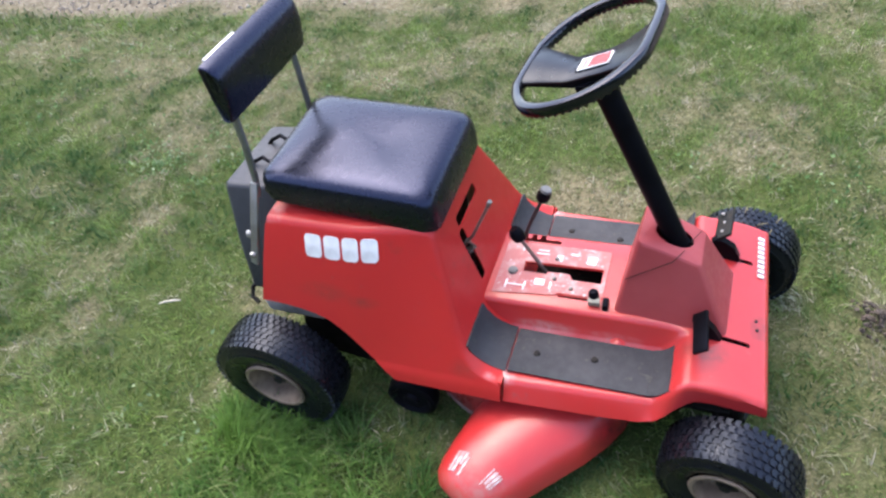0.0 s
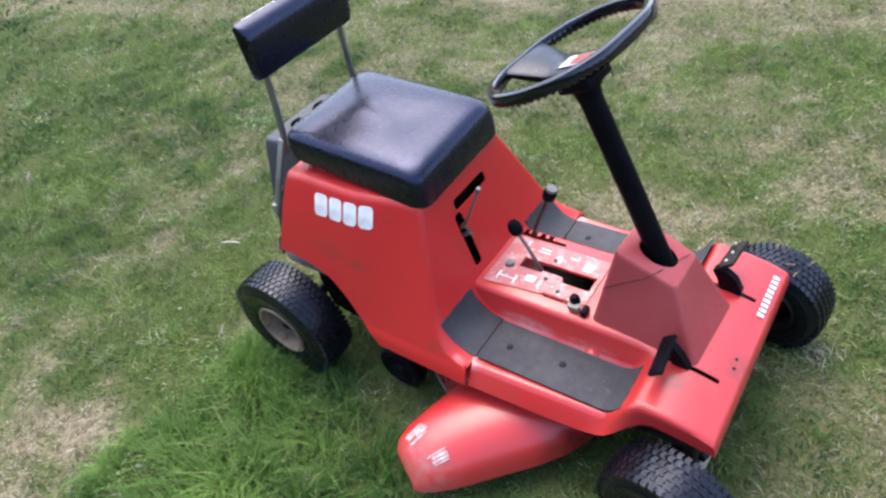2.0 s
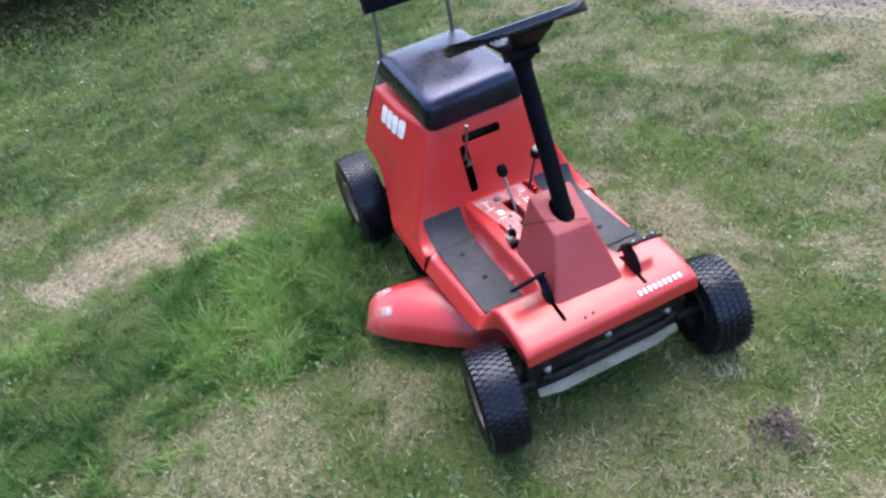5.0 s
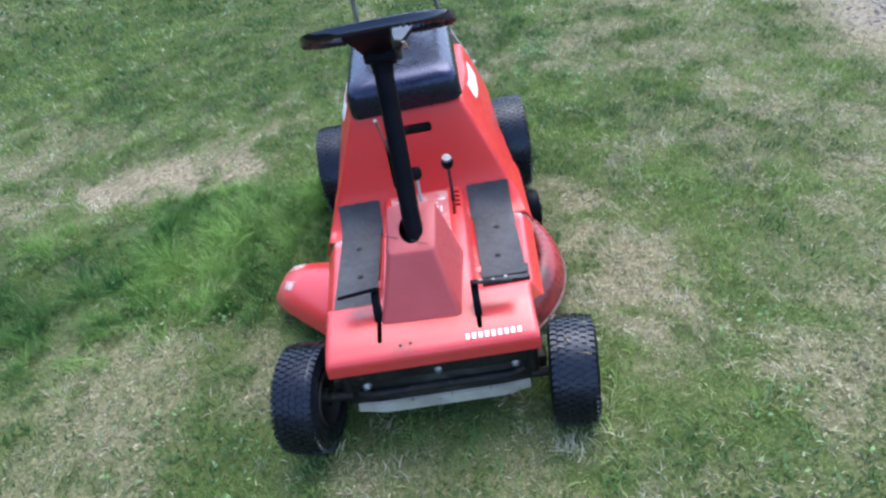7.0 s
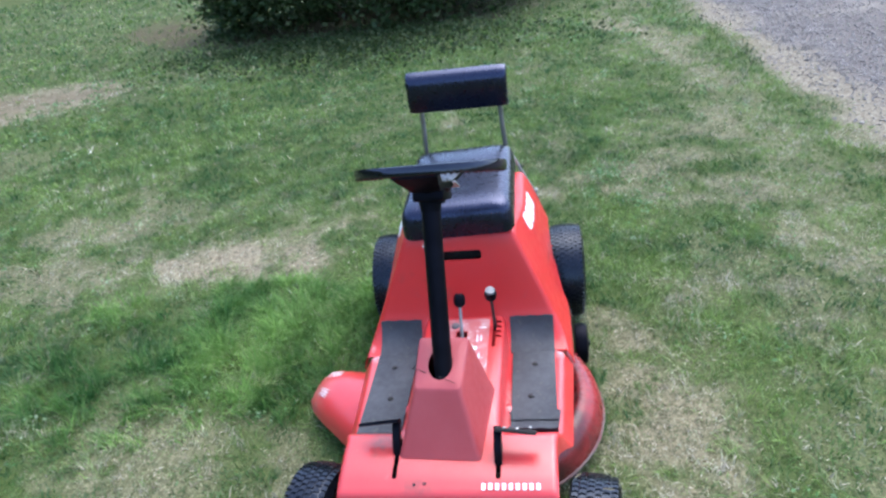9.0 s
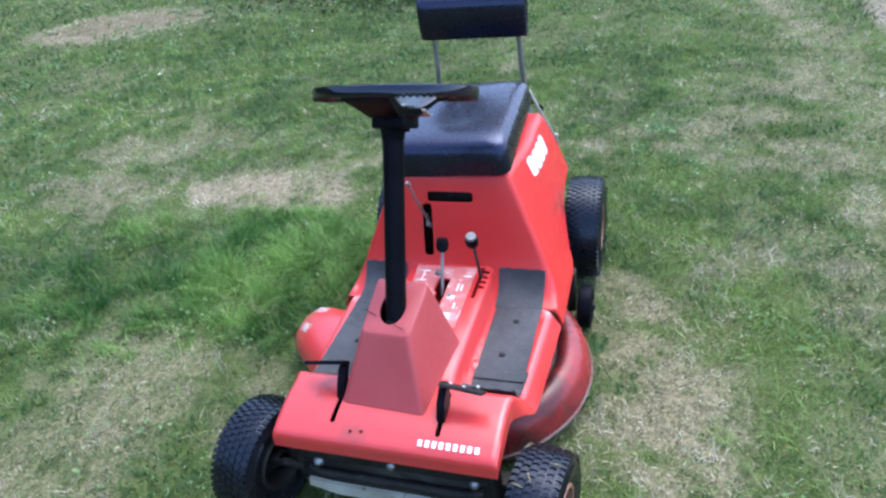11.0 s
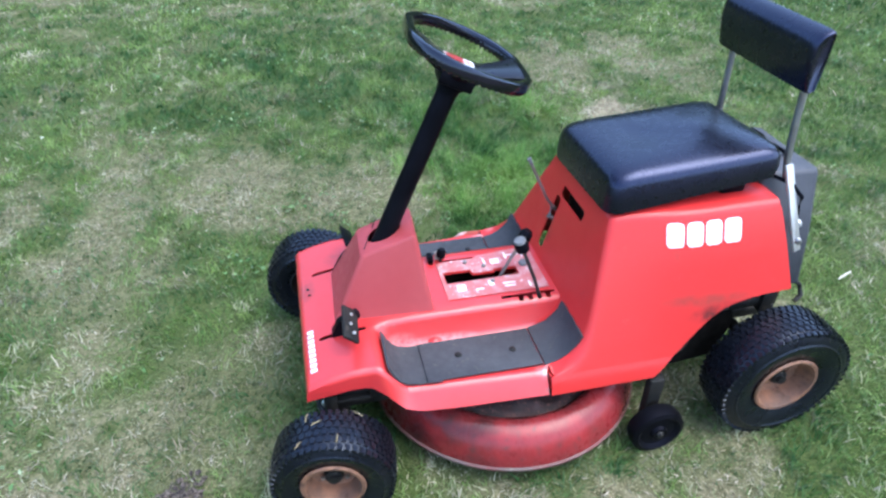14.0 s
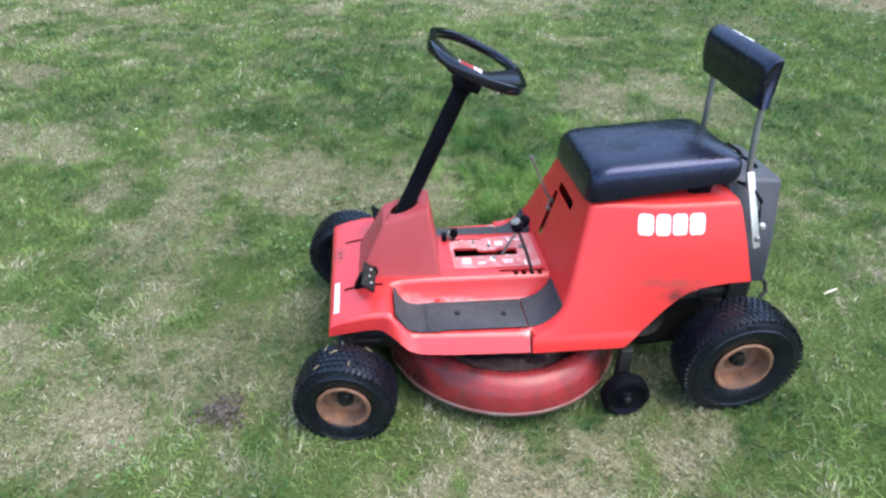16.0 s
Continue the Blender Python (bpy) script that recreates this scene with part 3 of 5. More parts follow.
wheel_part("emblem", prism(rounded(0.057, 0.035, 0.002, 2, 0.005, -0.002), -0.024, -0.0192), WHITE, hub, "white bordered emblem plate", 0)
wheel_part("emblem_field", prism(rounded(0.035, 0.029, 0.001, 2, 0.0135, -0.002), -0.022, -0.0184), EMBLEM_RED, hub, "red emblem field", 0)
wheel_part("emblem_bar", prism(rounded(0.008, 0.026, 0.001, 2, -0.0125, -0.002), -0.022, -0.0186), surface("pale_emblem", (0.30, 0.16, 0.16), (0.40, 0.24, 0.24), 50), hub, "", 0)

# ---- seat ----
def cushion(sections, corner, n=6, bm=None):
    """Stacks rounded rectangles (x0, x1, y half width, z front, z rear, corner) into a cushion."""
    rows = []
    for x0, x1, hy, zf, zr, r in sections:
        pts = rounded(x1 - x0, 2 * hy, r, n, (x0 + x1) / 2, 0)
        rows.append([(x, y, zr + (zf - zr) * (x - x0) / (x1 - x0)) for x, y in pts])
    return loft(rows, bm, True, True)


TILT = pose(0, 0, 0.57, 2.2, 0, 0) @ Matrix.Translation((0, 0, -0.57))


def seat_part(name, bm, material, parent, label="", smooth=45.0):
    """A piece of the seat, which leans a little to its right."""
    bmesh.ops.transform(bm, matrix=TILT, verts=bm.verts)
    return part(name, bm, material, parent, label, smooth)


seat = seat_part("seat", cushion([
    (0.116, 0.446, 0.128, 0.536, 0.579, 0.026), (0.100, 0.463, 0.1465, 0.524, 0.571, 0.030), (0.094, 0.468, 0.1505, 0.525, 0.573, 0.032),
    (0.090, 0.468, 0.1505, 0.550, 0.590, 0.030), (0.092, 0.465, 0.1475, 0.580, 0.610, 0.029), (0.095, 0.461, 0.1440, 0.592, 0.620, 0.030),
    (0.101, 0.455, 0.1385, 0.601, 0.627, 0.034), (0.112, 0.444, 0.128, 0.608, 0.632, 0.042), (0.128, 0.428, 0.113, 0.6125, 0.636, 0.050), (0.152, 0.404, 0.090, 0.616, 0.6385, 0.056),
    (0.185, 0.371, 0.058, 0.618, 0.6395, 0.050), (0.23, 0.325, 0.020, 0.6185, 0.640, 0.018)], 0.02), VINYL, mower, "black padded vinyl seat", 60)
for s in (-1, 1):
    seat_part("piping", tube([(0.125 + 0.305 * k / 10, s * 0.1450, 0.581 - 0.036 * k / 10) for k in range(11)], 0.0018, 6), VINYL, seat)
seat_part("seat_pan", box((0.125, -0.118, 0.538), (0.430, 0.118, 0.556), 0.004, 2, pose(0, 0, 0, 0, 7, 0)), BLACK_STEEL, seat, "black steel pan under the cushion")
for s in (-1, 1):
    part("seat_mount", box((0.150, s * 0.105 - 0.022, 0.534), (0.205, s * 0.105 + 0.022, 0.578), 0.006), PLASTIC, mower, "black rubber seat spring block")
    part("seat_screw", lathe([(0.0005, 0.004), (0.004, 0.003), (0.005, 0.0)], 10, (0.456, s * 0.128, 0.537), "x"), STEEL, seat)

for x, y, z in ((0.420, -0.086, 0.6085), (0.447, -0.090, 0.5995)):
    part("seat_hole", lathe([(0.0005, 0.0014), (0.0034, 0.0012), (0.0040, -0.002)], 12, (x, y, z)), BLACK_STEEL, seat, "small dark hole in the vinyl")

# backrest: a padded bolster on two bent flat bars
LEANB = pose(0.087, -0.003, 0.809, 0, -4, 0)
rows = []
for y, f in ((-0.1440, 0.60), (-0.1468, 0.74), (-0.1462, 0.85), (-0.1430, 0.94), (-0.1350, 0.985), (-0.115, 1.0), (0.0, 1.01), (0.115, 1.0), (0.1350, 0.985), (0.1430, 0.94), (0.1462, 0.85), (0.1468, 0.74), (0.1440, 0.60)):
    ring = []
    for px, pz in ((-0.010, -0.056), (0.000, -0.061), (0.010, -0.058), (0.020, -0.030), (0.027, 0.0), (0.029, 0.024), (0.027, 0.038), (0.019, 0.050), (0.005, 0.058),
                   (-0.002, 0.060), (-0.008, 0.055), (-0.011, 0.0)):
        ring.append(LEANB @ Vector((px * f, y, pz * (0.72 + 0.28 * f))))
    rows.append(ring)
back = part("backrest", loft(rows, None, True, True), VINYL, mower, "black padded vinyl backrest bolster", 50)
part("back_panel", box(LEANB @ Vector((-0.030, -0.112, -0.045)), LEANB @ Vector((-0.009, -0.010, 0.0540)), 0.003), WHITE, back, "white backing board")
for s in (-1, 1):
    part("backrest_bar", tube([(0.064, s * 0.134, 0.555), (0.070, s * 0.125, 0.60), (0.077, s * 0.120, 0.68), (0.082, s * 0.118, 0.76), (0.084, s * 0.118, 0.80)], 0.0075, 10),
         STEEL, mower, "dull steel backrest bar")
    d = Vector((0.072, s * 0.136, 0.592)) - Vector((0.046, s * 0.207, 0.425))
    m = d.to_track_quat("Z", "Y").to_matrix().to_4x4()
    bracket = part("backrest_bracket", box(Vector((0.059, s * 0.1725, 0.5085)) - Vector((0.012, 0.004, 0.094)), Vector((0.059, s * 0.1725, 0.5085)) + Vector((0.012, 0.004, 0.094)),
                   0.003, 2, m), ZINC if s > 0 else STEEL, mower, "bright zinc backrest bracket" if s > 0 else "dull steel backrest bracket")
    part("bracket_bolt", lathe([(0.0005, 0.008 * s), (0.006, 0.007 * s), (0.008, 0.0)], 12, (0.048, s * 0.204, 0.447), "y"), STEEL, bracket)
    part("side_bolt", lathe([(0.0005, 0.010 * s), (0.007, 0.008 * s), (0.011, 0.0)], 14, (0.000, s * 0.1415, 0.442), "y"), ALLOY, mower, "bare alloy bolt on the shroud")

# ---- engine, transaxle and rear frame ----
rows = []
for z, x0, x1, hy in ((0.298, -0.030, 0.10, 0.178), (0.302, -0.034, 0.10, 0.180), (0.42, -0.043, 0.10, 0.147), (0.545, -0.043, 0.10, 0.111), (0.552, -0.041, 0.10, 0.108), (0.555, -0.036, 0.095, 0.103)):
    rows.append([(x, y, z + (0.006 if z > 0.5 else 0) * (x - x0) / (x1 - x0)) for x, y in rounded(x1 - x0, 2 * hy, 0.014, 4, (x0 + x1) / 2, 0)])
shroud = part("engine_shroud", loft(rows, None, True, True), ENGINE, mower, "dark grey plastic engine shroud", 50)
for y in (-0.06, 0.02):
    part("fuel_hose", tube([(0.075, y, 0.555), (0.060, y + 0.006, 0.580), (0.035, y + 0.016, 0.585), (0.005, y + 0.020, 0.568), (-0.01, y + 0.02, 0.553)], 0.0045, 8), PLASTIC, shroud)
part("cable", tube([(0.085, 0.118, 0.560), (0.062, 0.150, 0.556), (0.040, 0.166, 0.530), (0.030, 0.160, 0.490), (0.020, 0.150, 0.44)], 0.0045, 8), PLASTIC, mower, "thin black cable beside the seat")
part("transaxle", box((-0.03, -0.15, 0.185), (0.13, 0.15, 0.300), 0.02), BLACK_STEEL, mower, "grimy black transaxle case")
part("muffler", box((0.022, -0.220, 0.266), (0.185, -0.160, 0.320), 0.014, 3), ALLOY, mower, "dull silver muffler")
# case and side plates coloured as the shade between tyres and cowl
part("drive_case", box((0.115, -0.150, 0.125), (0.390, 0.150, 0.300), 0.018), SHADE_BLACK, mower, "drive case under the cowl, near black for its shade")
part("shade_plate", prism([(0.120, 0.215), (0.150, 0.305), (0.225, 0.300), (0.300, 0.245), (0.372, 0.205), (0.372, 0.125), (0.250, 0.110), (0.150, 0.120)], 0.176, 0.188, "y"), SHADE_BLACK, mower, "near-black plate added for the shade between tyre and cowl")
part("shade_plate", prism([(0.090, 0.210), (0.110, 0.290), (0.225, 0.290), (0.300, 0.245), (0.390, 0.205), (0.390, 0.115), (0.250, 0.100), (0.110, 0.120)], -0.196, -0.184, "y"), SHADE_BLACK, mower, "near-black plate added for the shade between tyre and cowl")
part("drive_pulley", lathe([(0.001, 0.206), (0.014, 0.206), (0.016, 0.198), (0.040, 0.200), (0.050, 0.206), (0.052, 0.202), (0.046, 0.194), (0.052, 0.188), (0.001, 0.187)], 28, (0.285, 0.0, 0.205), "y"), BLACK_STEEL, mower, "dark belt pulley")
part("pulley_bolt", lathe([(0.0005, 0.214), (0.006, 0.212), (0.008, 0.205)], 12, (0.285, 0.0, 0.205), "y"), STEEL, mower)
part("brake_arm", box((0.160, 0.196, 0.268), (0.262, 0.206, 0.290), 0.003, 2, pose(0, 0, 0, 0, 8, 0)), BLACK_STEEL, mower, "flat dirty black brake arm")
part("linkage_case", box((0.05, 0.165, 0.270), (0.16, 0.205, 0.300), 0.008), BLACK_STEEL, mower, "dark linkage case")
part("lift_rod", tube([(0.14, 0.19, 0.300), (0.24, 0.20, 0.272)], 0.008, 8), ALLOY, mower, "dull silver lift rod")
for s in (-1, 1):
    part("frame_rail", box((0.0, s * 0.155 - 0.012, 0.205), (0.56, s * 0.155 + 0.012, 0.228), 0.003), BLACK_STEEL, mower, "black frame rail")
    part("rear_post", box((0.055, s * 0.20 - 0.012, 0.26), (0.085, s * 0.20 + 0.012, 0.334), 0.003), BLACK_STEEL, mower)
    part("tie_hook", tube([(-0.022, s * 0.165, 0.302), (-0.038, s * 0.176, 0.290), (-0.040, s * 0.188, 0.268), (-0.022, s * 0.195, 0.258)], 0.0055, 8), BLACK_STEEL, mower)
part("rear_axle", tube([(0.066, -0.30, 0.150), (0.066, 0.30, 0.150)], 0.014, 12), BLACK_STEEL, mower)

# ---- wheels ----
# shade of the deep dish painted in: dark middle and upper part
RUST_RIM = smudged(RUST, "rusty_rim_with_dish_shade", [((0.0, 0.0, 0.0), (0.050, 0.2, 0.050)), ((0.01, 0.0, 0.045), (0.04, 0.2, 0.03))], (0.040, 0.026, 0.020), 0.75, 30.0)
# the tan rim is darker over its middle
TAN_RIM = smudged(TAN, "tan_rim_with_dark_middle", [((0.0, 0.0, 0.0), (0.050, 0.2, 0.050))], (0.030, 0.022, 0.018), 0.9, 30.0)

def make_wheel(cx, cy, s, radius, width, rim_r, rows_n, blocks, toe, lift=-0.004):
    """A road wheel: tyre with tread blocks, dished rim and hub; s: +1 on the left."""
    turn = pose(cx, cy, radius + lift, 0, 0, toe)
    h = width / 2
    prof = [(rim_r, -h * 0.70), (rim_r + 0.010, -h * 0.86), (rim_r + (radius - rim_r) * 0.55, -h), (radius - 0.022, -h * 0.97), (radius - 0.010, -h * 0.86),
            (radius - 0.004, -h * 0.62), (radius - 0.002, 0.0), (radius - 0.004, h * 0.62), (radius - 0.010, h * 0.86), (radius - 0.022, h * 0.97),
            (rim_r + (radius - rim_r) * 0.55, h), (rim_r + 0.010, h * 0.86), (rim_r, h * 0.70)]
    bm = lathe(prof, 56, axis="y")
    for r_i in range(rows_n):
        y = h * 0.78 * (2 * r_i / (rows_n - 1) - 1)
        rr = radius - 0.0035 - 0.009 * (abs(y) / h) ** 3
        for k in range(blocks):
            a0 = 2 * math.pi * (k + 0.5 * (r_i % 2)) / blocks
            da = 2 * math.pi / blocks * 0.31
            wy = h * 0.78 / (rows_n - 1) * 0.86
            low, high = [], []
            for da_, dy in ((-da * 1.15, -wy), (da * 0.85, -wy * 0.94), (da * 1.45, 0), (da * 0.85, wy), (-da * 1.15, wy * 0.94), (-da * 0.55, 0)):
                for lst, r_ in ((low, rr - 0.003), (high, rr + 0.0042)):
                    lst.append((r_ * math.cos(a0 + da_), y + dy, r_ * math.sin(a0 + da_)))
            loft([low, high], bm, True, True)
    for hh in (-1, 1):
        rb = rim_r + (radius - rim_r) * 0.62
        lathe([(rb - 0.004, hh * h * 0.985), (rb, hh * h * 1.03), (rb + 0.004, hh * h * 0.985)], 56, axis="y", bm=bm)
    bmesh.ops.transform(bm, matrix=turn, verts=bm.verts)
    tyre = part("wheel", bm, RUBBER, mower, "worn black turf tyre on a rusty rim", 35)
    o = s * h
    dish = [(rim_r + 0.004, o * 0.86), (rim_r + 0.001, o * 0.94), (rim_r - 0.005, o * 0.92), (rim_r - 0.009, o * 0.60), (rim_r - 0.012, o * 0.10),
            (rim_r * 0.62, o * 0.02), (rim_r * 0.50, o * 0.12), (rim_r * 0.36, o * 0.16), (0.001, o * 0.16)]
    bm = lathe(dish, 40, axis="y")
    bmesh.ops.transform(bm, matrix=turn, verts=bm.verts)
    rim = part("rim", bm, RUST_RIM if s > 0 else TAN_RIM, tyre, "rusty orange steel rim" if s > 0 else "dull tan steel rim", 40)
    bm = lathe([(0.022, -o * 0.02), (rim_r - 0.013, -o * 0.02), (rim_r - 0.008, -o * 0.6), (rim_r + 0.002, -o * 0.92), (rim_r + 0.006, -o * 0.8)], 40, axis="y")
    bmesh.ops.transform(bm, matrix=turn, verts=bm.verts)
    part("rim_back", bm, BLACK_STEEL, rim, "grimy dark inner side of the rim", 40)
    bm = lathe([(0.020, -o * 0.9), (0.020, o * 0.30), (0.017, o * 0.46), (0.011, o * 0.48), (0.010, o * 0.62), (0.001, o * 0.63)], 20, axis="y")
    bmesh.ops.transform(bm, matrix=turn, verts=bm.verts)
    part("hub", bm, BLACK_STEEL, rim, "greasy dark hub")
    for k in range(4):
        a = radians(45 + 90 * k)
        bm = lathe([(0.0045, o * 0.02), (0.0045, o * 0.16), (0.0005, o * 0.17)], 8, (rim_r * 0.56 * math.cos(a), 0, rim_r * 0.56 * math.sin(a)), axis="y")
        bmesh.ops.transform(bm, matrix=turn, verts=bm.verts)
        part("lug_nut", bm, STEEL, rim)
    return tyre


for s in (-1, 1):
    make_wheel(0.066, s * 0.295 - 0.003, s, 0.155, 0.108, 0.072, 7, 60, 0)
make_wheel(1.044, -0.304, -1, 0.127, 0.100, 0.060, 6, 52, -9, 0.004)
make_wheel(1.056, 0.300, 1, 0.124, 0.102, 0.061, 6, 52, -8, -0.013)

# dry grass stuck to the front tyre
DRY_BLADE = surface("dry_grass_blade", (0.22, 0.18, 0.09), (0.15, 0.12, 0.065), 60.0, (0.6, 0.8))
for a, y, d in ((62, 0.020, (0.6, 1.0, 0.2)), (80, -0.014, (1.0, 0.4, 0.0)), (96, 0.030, (0.2, 1.0, 0.1)), (118, -0.028, (1.0, -0.7, 0.3)), (72, -0.034, (0.3, 1.0, 0.0))):
    c, d = Vector((1.056 + 0.1275 * math.cos(radians(a)), 0.299 + y, 0.111 + 0.1275 * math.sin(radians(a)))), Vector(d).normalized()
    part("stuck_straw", tube([c - d * 0.010, c + Vector((0, 0, 0.001)), c + d * 0.012], [0.0010, 0.0014, 0.0008], 5), DRY_BLADE, mower, "blade of dry grass stuck to the tyre")

# ---- front end ----
part("front_axle", box((1.008, -0.245, 0.124), (1.043, 0.245, 0.161), 0.005, 2, pose(0, 0, 0, -2.2, 0, 0)), BLACK_STEEL, mower, "black front axle beam")
for s in (-1, 1):
    part("spindle", tube([(1.046, s * 0.212, 0.105), (1.046, s * 0.212, 0.225)], 0.013, 12), BLACK_STEEL, mower)
    part("stub_axle", tube([(1.054, s * 0.205, 0.122 - s * 0.009), (1.054, s * 0.33, 0.121 - s * 0.010)], 0.010, 10), BLACK_STEEL, mower)
    part("steering_arm", box((0.965, s * 0.206 - 0.010, 0.195), (1.055, s * 0.206 + 0.010, 0.205), 0.003), BLACK_STEEL, mower)
part("tie_rod", tube([(0.972, -0.206, 0.188), (0.972, 0.206, 0.188)], 0.006, 8), BLACK_STEEL, mower)
plate_f = part("front_plate", box((1.046, -0.205, 0.092), (1.056, 0.205, 0.234), 0.003), smudged(BLACK_STEEL, "dusty_black_steel", [((0.0, 0.02, -0.03), (0.05, 0.20, 0.05))], (0.085, 0.078, 0.068), 0.8, 24.0), mower, "dusty black front frame plate")
for y, z in ((0.0, 0.178), (-0.168, 0.154), (0.172, 0.160)):
    part("front_bolt", lathe([(0.0005, 0.010), (0.006, 0.009), (0.0085, 0.006), (0.011, 0.003), (0.012, 0.0)], 14, (1.056, y, z), "x"), STEEL, plate_f, "bare steel bolt head")
part("front_bar", tube([(1.060, -0.185, 0.140), (1.068, -0.160, 0.137), (1.068, 0.160, 0.139), (1.060, 0.190, 0.143)], 0.0095, 12), BLACK_STEEL, mower, "black front tie bar")
strip = []
for k in range(21):
    y = -0.20 + 0.40 * k / 20
    e = smoothstep(0.13, 0.20, abs(y))
    strip.append([(1.057, y, 0.096 + 0.006 * e), (1.064, y, 0.094 + 0.006 * e), (1.068, y, 0.068 + 0.016 * e), (1.057, y, 0.066 + 0.016 * e)])
part("front_guard", loft(strip, None, True, True), CREAM, mower, "weathered cream front skirt strip")

# white model name strip on the nose, as plain blocks
for k in range(9):
    y = 0.076 + 0.0138 * k
    part("model_mark", box((1.064, y, 0.2765), (1.077, y + 0.0078, 0.2795), 0.0, 2, pose(0, 0, 0, 0, 20, 0)), WHITE, front_pan, "plain white block of the model mark", 0)

for s in (-1, 1):
    part("stamped_boss", lathe([(0.0005, 0.006), (0.005, 0.0055), (0.010, 0.003), (0.016, 0.0)], 18, (0.81, s * 0.118, 0.240)), RED, front_pan)

# ---- foot mats ----
def mat_piece(s, stations, y0, y1, thick=0.004):
    """A rubber mat through stations (x, z); s: side."""
    rows = []
    for i, (x, z) in enumerate(stations):
        rows.append([(x, s * (y0 + (y1 - y0) * k / 6), z + 0.0015 * math.sin(9 * x + 3 * k)) for k in range(7)])
    return thicken(loft(rows), thick)


for s in (-1, 1):
    curl = [(0.880, 0.238), (0.895, 0.242), (0.908, 0.253), (0.920, 0.272), (0.930, 0.296)] if s > 0 else [(0.885, 0.239), (0.900, 0.244), (0.912, 0.255), (0.922, 0.268)]
    mat = part("foot_mat", mat_piece(s, [(0.604 + 0.035 * k, 0.2375) for k in range(9)] + curl, 0.128, 0.236), MAT, mower,
               "grey rubber foot mat with a curled front edge")
    for x, y in ((0.655, 0.185), (0.772, 0.175)):
        part("mat_bolt", lathe([(0.0005, 0.006), (0.006, 0.005), (0.009, 0.0)], 12, (x, s * y, 0.2395)), BLACK_STEEL, mat)
    part("heel_mat", mat_piece(s, [(0.600, 0.2385), (0.580, 0.2425), (0.560, 0.252), (0.545, 0.266), (0.533, 0.283), (0.5265, 0.302)], 0.122, 0.238), MAT, mower,
         "grey rubber heel mat bent up the cowl")

# ---- pedals and levers ----
ARMS = {-1: [(0.970, 0.26), (1.000, 0.26), (1.002, 0.292), (0.986, 0.322), (0.969, 0.342), (0.951, 0.349), (0.944, 0.341), (0.958, 0.330), (0.970, 0.308)],
        1: [(0.985, 0.26), (1.020, 0.26), (1.026, 0.300), (1.012, 0.328), (0.992, 0.343), (0.973, 0.348), (0.966, 0.338), (0.976, 0.322), (0.982, 0.300)]}
for s, x0, x1, y0, y1, mat, words in ((-1, 0.945, 0.976, -0.190, -0.102, PLASTIC, "black pedal plate"), (1, 0.970, 1.008, 0.106, 0.192, BLACK_STEEL, "worn steel pedal plate")):
    arm = part("pedal", prism(ARMS[s], s * 0.110 - 0.008, s * 0.110 + 0.008, "y"), PLASTIC, mower, "black steel pedal")
    part("pedal_pad", box((x0, y0, 0.345), (x1, y1, 0.353), 0.0025, 2, pose(0, 0, 0, s * -6, -42, 0)), mat, arm, words)
    for k in range(3 if s > 0 else 0):
        part("pedal_stud", lathe([(0.0005, 0.004), (0.003, 0.003), (0.004, 0.0)], 8, (0.984 + 0.004 * (k % 2), s * (0.125 + 0.027 * k), 0.352)), ALLOY, arm)


DARK_ROD = surface("oiled_dark_steel", (0.020, 0.020, 0.022), (0.045, 0.042, 0.040), 40.0, (0.4, 0.6), metal=0.3)


def lever(points, r, knob_at, knob_r, rod_mat, label, cap=None):
    rod = part("control_lever", tube(points, r, 8), rod_mat, mower, label)
    c = Vector(knob_at)
    d = (c - Vector(points[0])).normalized()
    knob = part("knob", tube([c - d * knob_r * 1.2, c - d * knob_r * 0.8, c, c + d * knob_r * 0.7, c + d * knob_r], [knob_r * 0.45, knob_r * 0.9, knob_r, knob_r * 0.85, knob_r * 0.6], 16),
                PLASTIC, rod, "black plastic knob")
    if cap:
        part("knob_cap", tube([c + d * knob_r * 0.75, c + d * knob_r * 1.08], [knob_r * 0.82, knob_r * 0.7], 16), cap, knob, "grey knob cap")


lever([(0.634, 0.002, 0.285), (0.605, 0.001, 0.345), (0.580, 0.0, 0.390)], 0.0042, (0.577, 0.0, 0.398), 0.016, STEEL, "steel gear lever with black knob")
lever([(0.560, 0.083, 0.285), (0.580, 0.085, 0.345), (0.612, 0.087, 0.425)], 0.0042, (0.618, 0.087, 0.440), 0.016, DARK_ROD, "dark steel deck height lever with grey-topped knob", KNOB_GREY)
lever([(0.756, -0.073, 0.290), (0.753, -0.074, 0.316)], 0.003, (0.752, -0.074, 0.325), 0.0115, DARK_ROD, "short throttle lever with black knob")
part("throttle_blade", box((0.742, -0.090, 0.3045), (0.766, -0.076, 0.322), 0.002, 2, pose(0, 0, 0, 12, 0, 0)), CREAM, mower, "worn pale throttle lever blade")
part("choke_lever", box((0.771, -0.094, 0.30), (0.784, -0.070, 0.318), 0.003), PLASTIC, mower, "small black choke lever")
wire = part("start_lever", tube([(0.470, -0.064, 0.400), (0.504, -0.066, 0.445), (0.552, -0.073, 0.545)], 0.0035, 8), STEEL, mower, "thin steel rod lever with grey tip")
part("tip", tube([(0.549, -0.0725, 0.540), (0.555, -0.0735, 0.553)], 0.0048, 10), KNOB_GREY, wire, "grey plastic tip")
part("lever_bracket", box((0.452, -0.070, 0.345), (0.474, -0.052, 0.425), 0.004), PLASTIC, mower, "black lever bracket in the slot")
